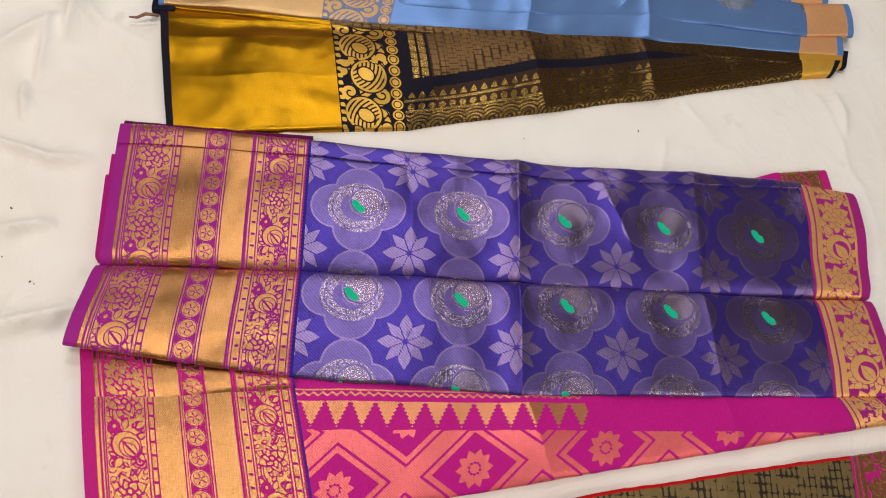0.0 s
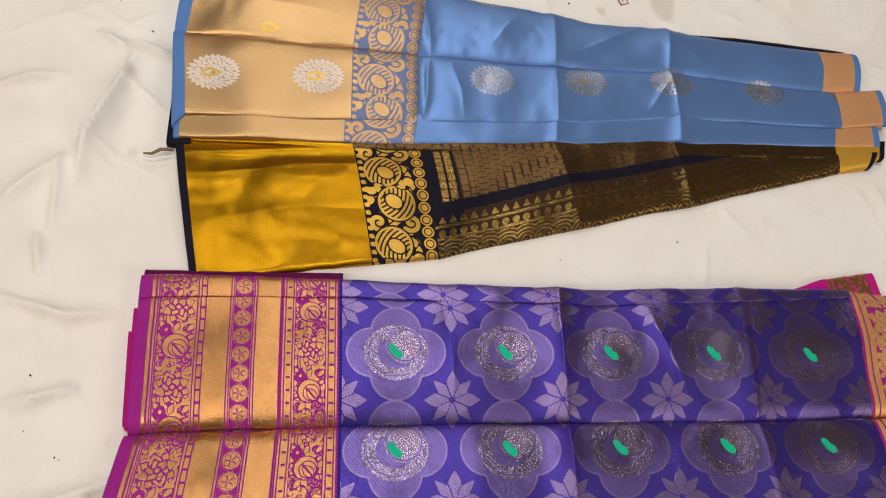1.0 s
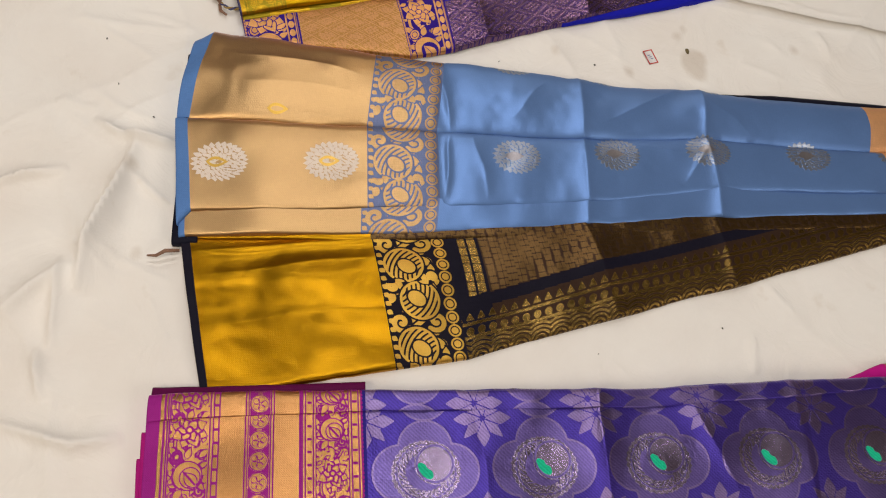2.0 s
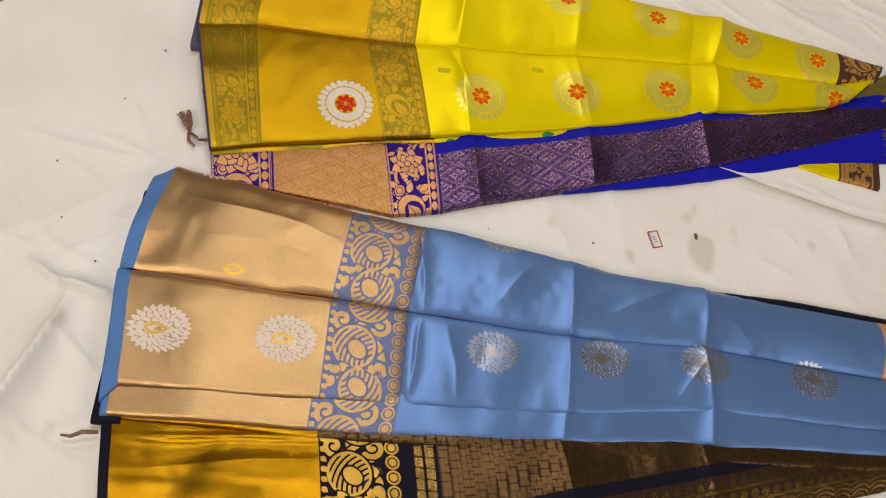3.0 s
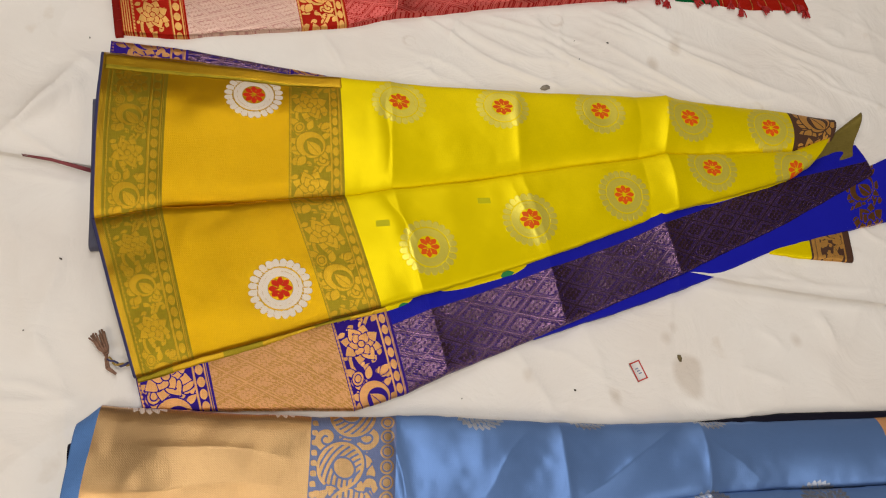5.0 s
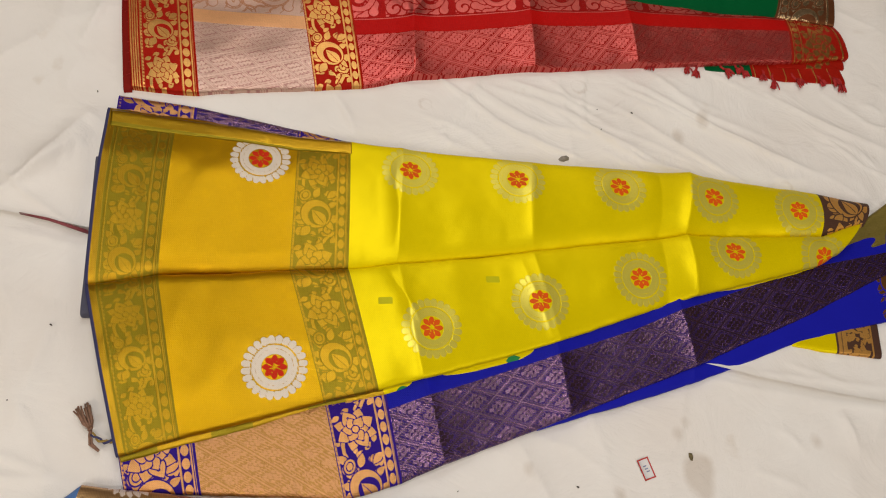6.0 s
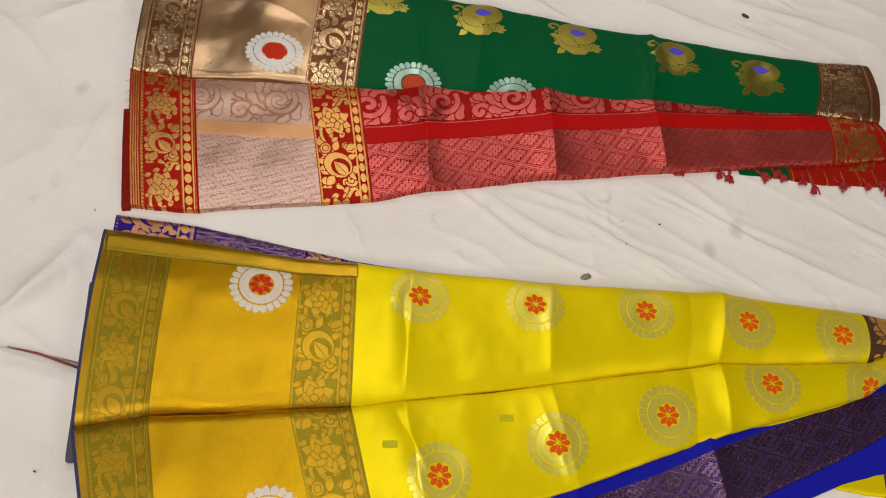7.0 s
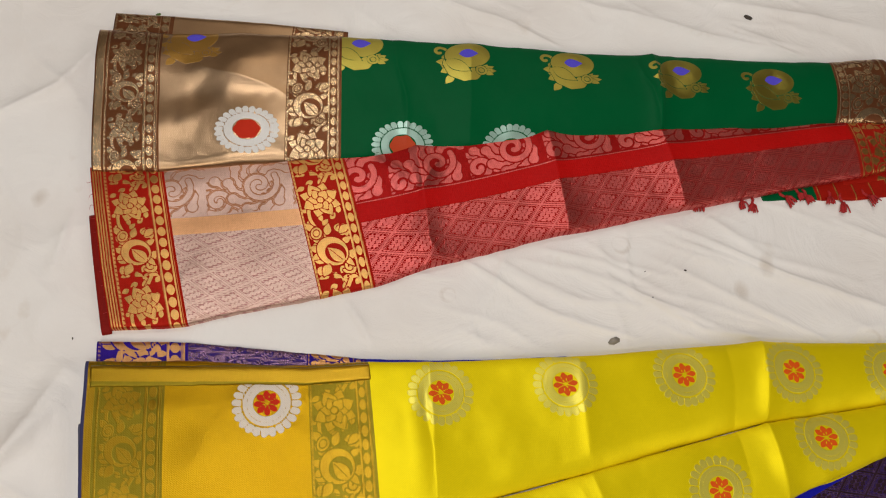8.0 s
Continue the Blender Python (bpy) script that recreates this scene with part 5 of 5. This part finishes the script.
    edge2.segment("grey_selvage", 0, 1, cloth("slate_selvage", silk(0.10, 0.10, 0.14)), root, "slate grey selvage of the inner folds", None, 0.003, (True, True))
    cr = [(4, 0.004, 0.030), (5, 0.003, 0.03), (6, -0.0015, 0.018), (7, 0.0055, 0.022), (1, 0.001, 0.02)]
    dn = Panel([(-0.480, 1.673, -0.417, 1.442), (-0.386, 1.684, -0.342, 1.461), (-0.209, 1.694, -0.161, 1.505), (-0.126, 1.696, -0.087, 1.519), (-0.055, 1.704, -0.025, 1.534), (0.151, 1.727, 0.179, 1.586), (0.364, 1.755, 0.359, 1.645), (0.407, 1.760, 0.407, 1.658), (0.654, 1.764, 0.635, 1.712), (0.731, 1.789, 0.675, 1.732)],
               0.022, cr, seed=27, far=0.007, close=0.004, depth=0.006, wave=0.0022, dents=[(-0.07, 1.70, -0.02, 1.60, 0.004, 0.012), (0.13, 1.72, 0.17, 1.58, 0.002, 0.012)], bow=0.008)
    hem = Panel([(-0.448, 1.549, -0.412, 1.435), (-0.346, 1.553, -0.334, 1.455), (-0.188, 1.581, -0.155, 1.499), (-0.108, 1.595, -0.077, 1.515), (0.168, 1.639, 0.185, 1.578), (0.406, 1.714, 0.410, 1.651), (0.620, 1.745, 0.629, 1.707)], 0.0125, base=0.004, seed=28, far=0.0)
    hem.segment("hem_border", 0, 3, yellow_border, root, "olive gold fold", lambda X, Y, s, w, H, L: {"zari": zero(X) + 0.012 * (np.mod(s, 0.12) > 0.05), "selv": zero(X)}, ends=(True, False))
    hem.segment("hem_body", 3, 6, yellow_body, root, "yellow silk fold", lambda X, Y, s, w, H, L: {"silver": zero(X), "red": zero(X), "green": zero(X), "leaf": union(*[petal(X, Y, x, y, 0.25, 0.022, 0.0060) for x, y in ((-0.062, 1.518), (0.098, 1.560), (0.270, 1.612))])}, ends=(False, True))
    up = Panel([(-0.478, 1.954, -0.480, 1.670), (-0.378, 1.940, -0.386, 1.684), (-0.199, 1.915, -0.209, 1.694), (-0.120, 1.909, -0.126, 1.696), (-0.040, 1.898, -0.055, 1.704), (0.165, 1.881, 0.151, 1.727), (0.381, 1.874, 0.364, 1.755), (0.434, 1.872, 0.407, 1.760), (0.664, 1.843, 0.653, 1.760), (0.756, 1.830, 0.731, 1.777)],
               0.022, cr, seed=29, far=0.006, close=0.011, base=-0.004, wave=0.0022, dents=[(-0.05, 1.87, -0.06, 1.72, 0.003, 0.012), (0.16, 1.86, 0.15, 1.74, 0.002, 0.01)], bow=0.012)
    for p, upper in ((dn, False), (up, True)):
        p.segment("border", 0, 1, yellow_border, root, "gold border with olive vine scrolls", lined_scroll(-1, 0.14), ends=(True, False))
        p.segment("gold_pallu", 1, 2, yellow_plain, root, "mustard gold tissue with a silver motif", lambda X, Y, s, w, H, L: {k: a for k, a in yellow_spots(upper)(X, Y, s, w, H, L).items() if k not in ("green", "leaf")})
        p.segment("border", 2, 3, yellow_border, root, "gold border with olive vine scrolls", lined_scroll(1, 0.14))
        p.segment("body", 3, 8, yellow_body, root, "lemon yellow silk with silver and red motifs", yellow_spots(upper))
        if upper:
            p.segment("end_border", 8, 9, yellow_end, root, "brown and gold figured end border", lambda X, Y, s, w, H, L: {"zari": scroll(s - 0.045, w + 0.02, 0.036, 0.14)}, ends=(False, True))
        else:
            p.segment("end_fold", 8, 9, yellow_body, root, "yellow silk fold", yellow_spots(False), ends=(False, True))
    strip = Panel([(-0.470, 1.945, -0.470, 1.916), (-0.366, 1.932, -0.367, 1.905), (-0.199, 1.911, -0.199, 1.887), (-0.119, 1.906, -0.119, 1.884)], 0.0252, depth=0.004, seed=30, far=0.004, close=0.002)
    strip.segment("turned_hem", 0, 3, yellow_border, root, "olive gold turned hem", lambda X, Y, s, w, H, L: {"zari": union(0.010 - np.abs(w - 0.012), 0 * s - 0.01), "selv": zero(X)}, ends=(True, True))


# ---- green sari with a red end ----
def green_sari():
    root = thing("sari", 0.1, 2.15, "folded bottle green silk sari with bronze border and red end", "sari", "saris laid out on the sheet")
    under = Panel([(0.514, 2.151, 0.519, 2.088), (0.608, 2.143, 0.610, 2.086), (0.783, 2.163, 0.799, 2.084)], 0.003, base=-0.006, seed=31)
    under.segment("green_under_fold", 0, 1, green_body, root, "plain green silk", lambda X, Y, s, w, H, L: {k: zero(X) for k in ("gold", "blue", "silver", "red")}, 0.004, (True, False))
    under.segment("red_under_fold", 1, 2, red_border, root, "dark red under fold with gold lines", lambda X, Y, s, w, H, L: {"zari": 0.0012 - np.abs(np.mod(s, 0.03) - 0.006)}, ends=(False, True))
    under2 = Panel([(0.656, 2.186, 0.663, 2.109), (0.806, 2.203, 0.803, 2.115)], 0.006, base=-0.004, seed=32)
    under2.segment("red_under_border", 0, 1, red_border, root, "red and gold border fold", lambda X, Y, s, w, H, L: {"zari": scroll(s - 0.08, w, 0.036, 0.14)}, ends=(True, True))
    back = Panel([(-0.444, 2.505, -0.451, 2.442), (-0.356, 2.492, -0.364, 2.432), (-0.176, 2.462, -0.187, 2.416), (-0.092, 2.448, -0.100, 2.410)], 0.012, base=-0.004, seed=33, close=0)
    back.segment("back_border", 0, 1, green_border, root, "bronze scrolled border", lined_scroll(1, 0.12), ends=(True, False))
    back.segment("back_tissue", 1, 2, green_tissue, root, "bronze tissue", lambda X, Y, s, w, H, L: {k: zero(X) for k in ("silver", "red", "gold", "blue")})
    back.segment("back_border", 2, 3, green_border, root, "bronze scrolled border", lined_scroll(1, 0.12), ends=(False, True))
    cr = [(4, 0.0055, 0.030), (5, 0.0060, 0.032), (6, 0.0060, 0.032)]
    red = Panel([(-0.478, 2.235, -0.450, 1.993), (-0.379, 2.232, -0.351, 1.990), (-0.205, 2.231, -0.175, 2.008), (-0.122, 2.230, -0.097, 2.019), (-0.012, 2.229, -0.015, 2.039), (0.192, 2.237, 0.193, 2.069), (0.372, 2.234, 0.381, 2.090), (0.696, 2.221, 0.689, 2.118), (0.797, 2.212, 0.813, 2.136)],
                0.013, cr, base=-0.004, seed=34, far=0.004, wave=0.002, dents=[(-0.07, 2.22, -0.02, 2.16, 0.006, 0.008), (-0.02, 2.15, 0.02, 2.20, 0.005, 0.008), (-0.03, 2.10, 0.0, 2.04, 0.003, 0.01)], bow=0.008)
    red.segment("red_border", 0, 1, red_border, root, "red border with gold flower scrolls", lined_scroll(-2, 0.16), ends=(True, False))
    red.segment("rose_tissue", 1, 2, red_tissue, root, "rose gold tissue with acanthus and lattice", red_tissue_figure, 0.0014)
    red.segment("red_border", 2, 3, red_border, root, "red border with gold flower scrolls", lined_scroll(1, 0.16))
    red.segment("red_body", 3, 7, red_body, root, "red silk with rose gold lattice and acanthus", red_body_figure, 0.0018)
    red.segment("red_end_border", 7, 8, red_border, root, "red and gold end border", lambda X, Y, s, w, H, L: {"zari": union(beads(s - 0.014, w, 0.009, 0.014), scroll(s - 0.058, w + 0.05, 0.034, 0.14), stripe(s, L - 0.012, L - 0.009))}, ends=(False, True))
    worn = Panel([(-0.481, 2.165, -0.462, 1.989), (-0.460, 2.167, -0.450, 1.990)], 0.006, base=-0.004, seed=36)
    worn.segment("worn_selvage", 0, 1, cloth("worn_red", silk(0.22, 0.012, 0.008)), root, "dark red selvage of the inner fold", None, 0.003, (True, True))
    gcr = [(4, 0.003, 0.04), (5, 0.006, 0.02), (0.20, 0.003, 0.05)]
    up = Panel([(-0.465, 2.468, -0.474, 2.227), (-0.373, 2.458, -0.383, 2.219), (-0.184, 2.440, -0.208, 2.218), (-0.103, 2.433, -0.126, 2.216), (0.098, 2.405, 0.068, 2.221), (0.396, 2.366, 0.372, 2.216), (0.705, 2.331, 0.677, 2.215), (0.805, 2.330, 0.797, 2.203)],
               0.019, gcr, seed=35, far=0.006, close=0.006, base=-0.003, wave=0.0028, dents=[(-0.35, 2.40, -0.15, 2.30, 0.004, 0.02), (-0.02, 2.42, -0.03, 2.22, 0.003, 0.008), (0.37, 2.37, 0.37, 2.22, 0.004, 0.010)], bow=0.013)
    up.segment("bronze_border", 0, 1, green_border, root, "bronze border with gold scrolls", lined_scroll(-1, 0.14), ends=(True, False))
    up.segment("bronze_tissue", 1, 2, green_tissue, root, "shiny bronze tissue with a silver oval motif", green_tissue_figure)
    up.segment("bronze_border", 2, 3, green_border, root, "bronze border with gold scrolls", lined_scroll(1, 0.14))
    up.segment("green_body", 3, 6, green_body, root, "bottle green silk with gold peacocks", green_body_figure, 0.0017)
    up.segment("bronze_end_border", 6, 7, green_border, root, "bronze end border with gold scrolls", lambda X, Y, s, w, H, L: {"zari": union(beads(s - 0.014, w, 0.009, 0.014), scroll(s - 0.055, w + 0.05, 0.034, 0.14), stripe(s, 0.094, 0.098))}, ends=(False, True))
    return root


dark_sari()
violet_sari()
blue_sari()
yellow_sari()
green_root = green_sari()


# ---- fringes and loose ends ----
def tube(name, pts, radii, mat, parent=None, label="", sides=7, ridged=0.0):
    """A round body along a line, with a radius at each point."""
    verts, faces = [], []
    P = [Vector(p) for p in pts]
    for k, p in enumerate(P):
        d = (P[min(k + 1, len(P) - 1)] - P[max(k - 1, 0)]).normalized()
        a = d.cross(Vector((0.3, 0.2, 1))).normalized()
        b = d.cross(a)
        for j in range(sides):
            t = 2 * math.pi * j / sides
            r = radii[k] * (1 + ridged * (1 if j % 2 else -1))
            verts.append(p + a * r * math.cos(t) + b * r * math.sin(t))
    n = len(P)
    for k in range(n - 1):
        for j in range(sides):
            q = (j + 1) % sides
            faces.append((k * sides + j, k * sides + q, (k + 1) * sides + q, (k + 1) * sides + j))
    faces += [tuple(range(sides))[::-1], tuple(range((n - 1) * sides, n * sides))]
    return mesh_object(name, verts, faces, mat, parent, label)


def strands(name, lines, radius, mat, parent, label=""):
    """Many thin yarns in one mesh."""
    verts, faces = [], []
    for pts in lines:
        P = [Vector(p) for p in pts]
        base = len(verts)
        for k, p in enumerate(P):
            d = (P[min(k + 1, len(P) - 1)] - P[max(k - 1, 0)]).normalized()
            a = d.cross(Vector((0.3, 0.2, 1))).normalized()
            b = d.cross(a)
            r = radius * (1 - 0.5 * k / len(P))
            verts += [p + (a * math.cos(t) + b * math.sin(t)) * r for t in (0, 1.257, 2.513, 3.770, 5.027)]
        for k in range(len(P) - 1):
            faces += [(base + k * 5 + j, base + k * 5 + (j + 1) % 5, base + k * 5 + 5 + (j + 1) % 5, base + k * 5 + 5 + j) for j in range(5)]
        e = base + (len(P) - 1) * 5
        faces += [tuple(range(base, base + 5))[::-1], tuple(range(e, e + 5))]
    return mesh_object(name, verts, faces, mat, parent, label)


def tassel(x, y, turn, length, mat, parent, fat=1.0):
    """A looped cord, a knot and a flaring tuft of yarns, lying on the sheet."""
    r = random.Random(int(x * 1000))
    c, s = math.cos(turn), math.sin(turn)
    g = max(0.0025, sheet_z(x, y) + 0.002 * fat)
    side = r.choice((-1, 1)) * 0.10 * length
    place = lambda a, b, h=0.0: (x + c * a * length - s * b, y + s * a * length + c * b, g + h)
    lines = [[place(0, 0), place(0.2, side + o), place(0.4, side * 0.5 + o), place(0.5, 0)] for o in (-0.0008 * fat, 0.0008 * fat)]
    lines += [[place(0.48 + 0.02 * q, 0.0022 * fat * math.cos(q * 2.1), 0.0018 * fat * math.sin(q * 2.1)) for q in range(7)]]
    for k in range(13):
        b, h = r.uniform(-0.0052, 0.0052) * fat, r.uniform(0, 0.0030) * fat
        lines.append([place(0.52, b * 0.15, h * 0.4), place(0.64, b * 0.75, h), place(0.84, b * 1.0, h * 0.8), place(r.uniform(0.93, 1.06), b * r.uniform(0.9, 1.5), h * 0.3)])
    return strands("tassel", lines, 0.0011 * fat, mat, parent)


fringe = random.Random(4)
for x, y in ((0.411, 2.094), (0.480, 2.092), (0.500, 2.088), (0.548, 2.094), (0.574, 2.096), (0.588, 2.092), (0.632, 2.086), (0.652, 2.080), (0.691, 2.084), (0.742, 2.082), (0.786, 2.078), (0.768, 2.092)):
    tassel(x, y + 0.016, -1.35 + fringe.uniform(-0.5, 0.5), fringe.uniform(0.022, 0.034), tassel_red, green_root, 1.45)
saris = [o for o in scene.objects if o.type == "EMPTY"]
blue_root, yellow_root = saris[2], saris[3]
twist_gold, twist_blue = plain("cord_gold", (0.42, 0.27, 0.05), 0.6, 300, 0.3, 0.4), plain("cord_blue", (0.05, 0.05, 0.16), 0.6, 300, 0.3, 0.4)
cord = [(-0.417 - 0.0035 * k, 1.463 + 0.0000 + (0.0018 * max(0, k - 6) ** 1.25 if k > 6 else 0.0006 * math.sin(k)), 0.006) for k in range(11)]
for name, mat, first in (("cord_strand", twist_gold, 0.0), ("cord_strand", twist_blue, math.pi)):
    strands(name, [[(x + 0.0012 * math.cos(k * 1.3 + first), y + 0.0016 * math.cos(k * 1.3 + first), z + 0.0016 * math.sin(k * 1.3 + first)) for k, (x, y, z) in enumerate(cord)]], 0.0022, mat, yellow_root, "twisted cord of the tassel")
tassel(-0.442, 1.452, 1.98, 0.062, tassel_brown, yellow_root, 1.7)
tube("loose_thread", [(-0.476, 1.014, 0.009), (-0.495, 1.012, 0.012), (-0.508, 1.006, 0.008), (-0.521, 1.007, 0.006)], [0.0024, 0.0030, 0.0024, 0.0014], tassel_brown, blue_root, "brown twisted loose thread")

for k in range(11):
    y = 2.215 - k * 0.0196
    x = -0.478 + (2.235 - y) * 0.116
    tube("frayed_thread", [(x + 0.003, y, 0.010), (x - fringe.uniform(0.003, 0.007), y + fringe.uniform(-0.003, 0.003), 0.008), (x - fringe.uniform(0.005, 0.013), y + fringe.uniform(-0.008, 0.008), 0.004)], [0.0004, 0.0003, 0.0001], tassel_red, green_root, "", 5)

# ---- small things on the sheets ----
paper = plain("label_paper", (0.80, 0.78, 0.76), 0.7, 80, 0.05)
red_ink = plain("red_ink", (0.60, 0.04, 0.03), 0.6, 80, 0.1)
blue_ink = plain("blue_ink", (0.25, 0.27, 0.42), 0.6, 80, 0.1)
grime = plain("dark_grime", (0.07, 0.055, 0.04), 0.8, 200, 0.4)
leafy = plain("olive_scrap", (0.20, 0.15, 0.06), 0.7, 200, 0.4)
scrap_mat = plain("grey_foil", (0.34, 0.30, 0.24), 0.5, 150, 0.4)


def plate(name, x, y, z, turn, sx, sy, mat, parent=None, label="", curl=0.0, thick=0.0004):
    c, s = math.cos(turn), math.sin(turn)
    n = 6
    verts, faces = [], []
    for side in (0, 1):
        for i in range(n + 1):
            for j in range(3):
                u, v = (i / n - 0.5) * sx, (j / 2 - 0.5) * sy
                verts.append((x + u * c - v * s, y + u * s + v * c, z + thick * side + curl * (2 * i / n - 1) ** 2))
    m = (n + 1) * 3
    for i in range(n):
        for j in range(2):
            a, b, d, e = i * 3 + j, i * 3 + j + 1, (i + 1) * 3 + j + 1, (i + 1) * 3 + j
            faces += [(a, b, d, e), (m + e, m + d, m + b, m + a)]
    ring = [i * 3 for i in range(n + 1)] + [n * 3 + 1] + [i * 3 + 2 for i in range(n, -1, -1)] + [1]
    for a, b in zip(ring, ring[1:] + ring[:1]):
        faces.append((a, m + a, m + b, b))
    return mesh_object(name, verts, faces, mat, parent, label)


def price_label(x, y, turn):
    root = thing("price_label", x, y, "small white paper sticker with a red printed frame", "sticker")
    z, w, h = sheet_z(x, y) + 0.001, 0.030, 0.018
    plate("paper", x, y, z, turn, w, h, paper, root)
    c, s = math.cos(turn), math.sin(turn)
    for u, v, sx, sy in ((0, h / 2 - 0.001, w, 0.0018), (0, -h / 2 + 0.001, w, 0.0018), (w / 2 - 0.001, 0, 0.0018, h), (-w / 2 + 0.001, 0, 0.0018, h)):
        plate("frame_line", x + u * c - v * s, y + u * s + v * c, z + 0.0006 + (0.0002 if sx < sy else 0), turn, sx, sy, red_ink, root, "red printed line")
    for k in range(3):
        u, v = -0.004 + 0.004 * k, 0.001 * (k - 1)
        plate("ink_bar", x + u * c - v * s, y + u * s + v * c, z + 0.0006, turn, 0.0016, 0.005, blue_ink, root, "faint blue ink mark")


price_label(0.294, 1.406, -1.28)


def speck(name, x, y, size, turn, mat, label, category):
    r = random.Random(int(x * 1000))
    n = 7
    ring = [(x + size * r.uniform(0.55, 1.1) * math.cos(turn) * math.cos(t) - size * 0.45 * math.sin(turn) * math.sin(t),
             y + size * r.uniform(0.55, 1.1) * math.sin(turn) * math.cos(t) + size * 0.45 * math.cos(turn) * math.sin(t)) for t in [2 * math.pi * k / n for k in range(n)]]
    g = sheet_z(x, y) - 0.0012
    verts = [(a, b, g) for a, b in ring] + [(a, b, g + 0.0024 + 0.001 * r.random()) for a, b in ring] + [(x, y, g + 0.0038)]
    faces = [(k, (k + 1) % n, n + (k + 1) % n, n + k) for k in range(n)] + [(n + k, n + (k + 1) % n, 2 * n) for k in range(n)]
    tagged(mesh_object(name, verts, faces, mat), label, category)


speck("paper_scrap", 0.229, 1.902, 0.011, 0.3, scrap_mat, "crumpled grey scrap lying on the sheet", "scrap")
speck("leaf_scrap", 0.364, 1.421, 0.007, 1.6, leafy, "small olive brown chip lying on the sheet", "scrap")
speck("leaf_scrap", 0.599, 2.442, 0.010, -0.5, grime, "dark brown chip lying on the sheet", "scrap")
speck("leaf_scrap", -0.384, 2.505, 0.005, 0.3, plain("green_bit", (0.12, 0.22, 0.05), 0.7, 200, 0.3), "tiny green bit lying on the sheet", "scrap")
for k, (x, y) in enumerate(((-0.619, 0.584), (-0.574, 0.550), (-0.624, 0.659), (-0.568, 0.547), (0.30, 1.958), (0.36, 1.994), (-0.56, 1.52), (-0.63, 1.40), (-0.52, 1.62), (0.30, 2.0), (-0.50, 1.99), (0.19, 1.385), (0.02, 1.386), (-0.60, 1.31), (-0.54, 1.25), (0.13, 0.86), (0.33, 0.90))):
    speck("dirt_speck", x, y, 0.0012 + 0.0006 * (k % 3), k * 1.1, grime, "tiny dark speck of dirt on the sheet", "speck")
tip_mat = plain("maroon_cloth", (0.30, 0.06, 0.07), 0.7, 120, 0.3)
verts = [(-0.580, 1.7815, 0.006), (-0.540, 1.7730, 0.008), (-0.486, 1.7540, 0.011), (-0.486, 1.7512, 0.010), (-0.540, 1.7710, 0.0075), (-0.580, 1.7805, 0.001), (-0.540, 1.7730, 0.001), (-0.486, 1.7540, 0.001), (-0.486, 1.7512, 0.001), (-0.540, 1.7710, 0.001)]
tagged(mesh_object("cloth_tip", verts, [(0, 1, 4), (1, 2, 3, 4), (0, 4, 9, 5), (4, 3, 8, 9), (3, 2, 7, 8), (2, 1, 6, 7), (1, 0, 5, 6)], tip_mat), "narrow maroon cloth tip peeking between two sheets", "cloth")
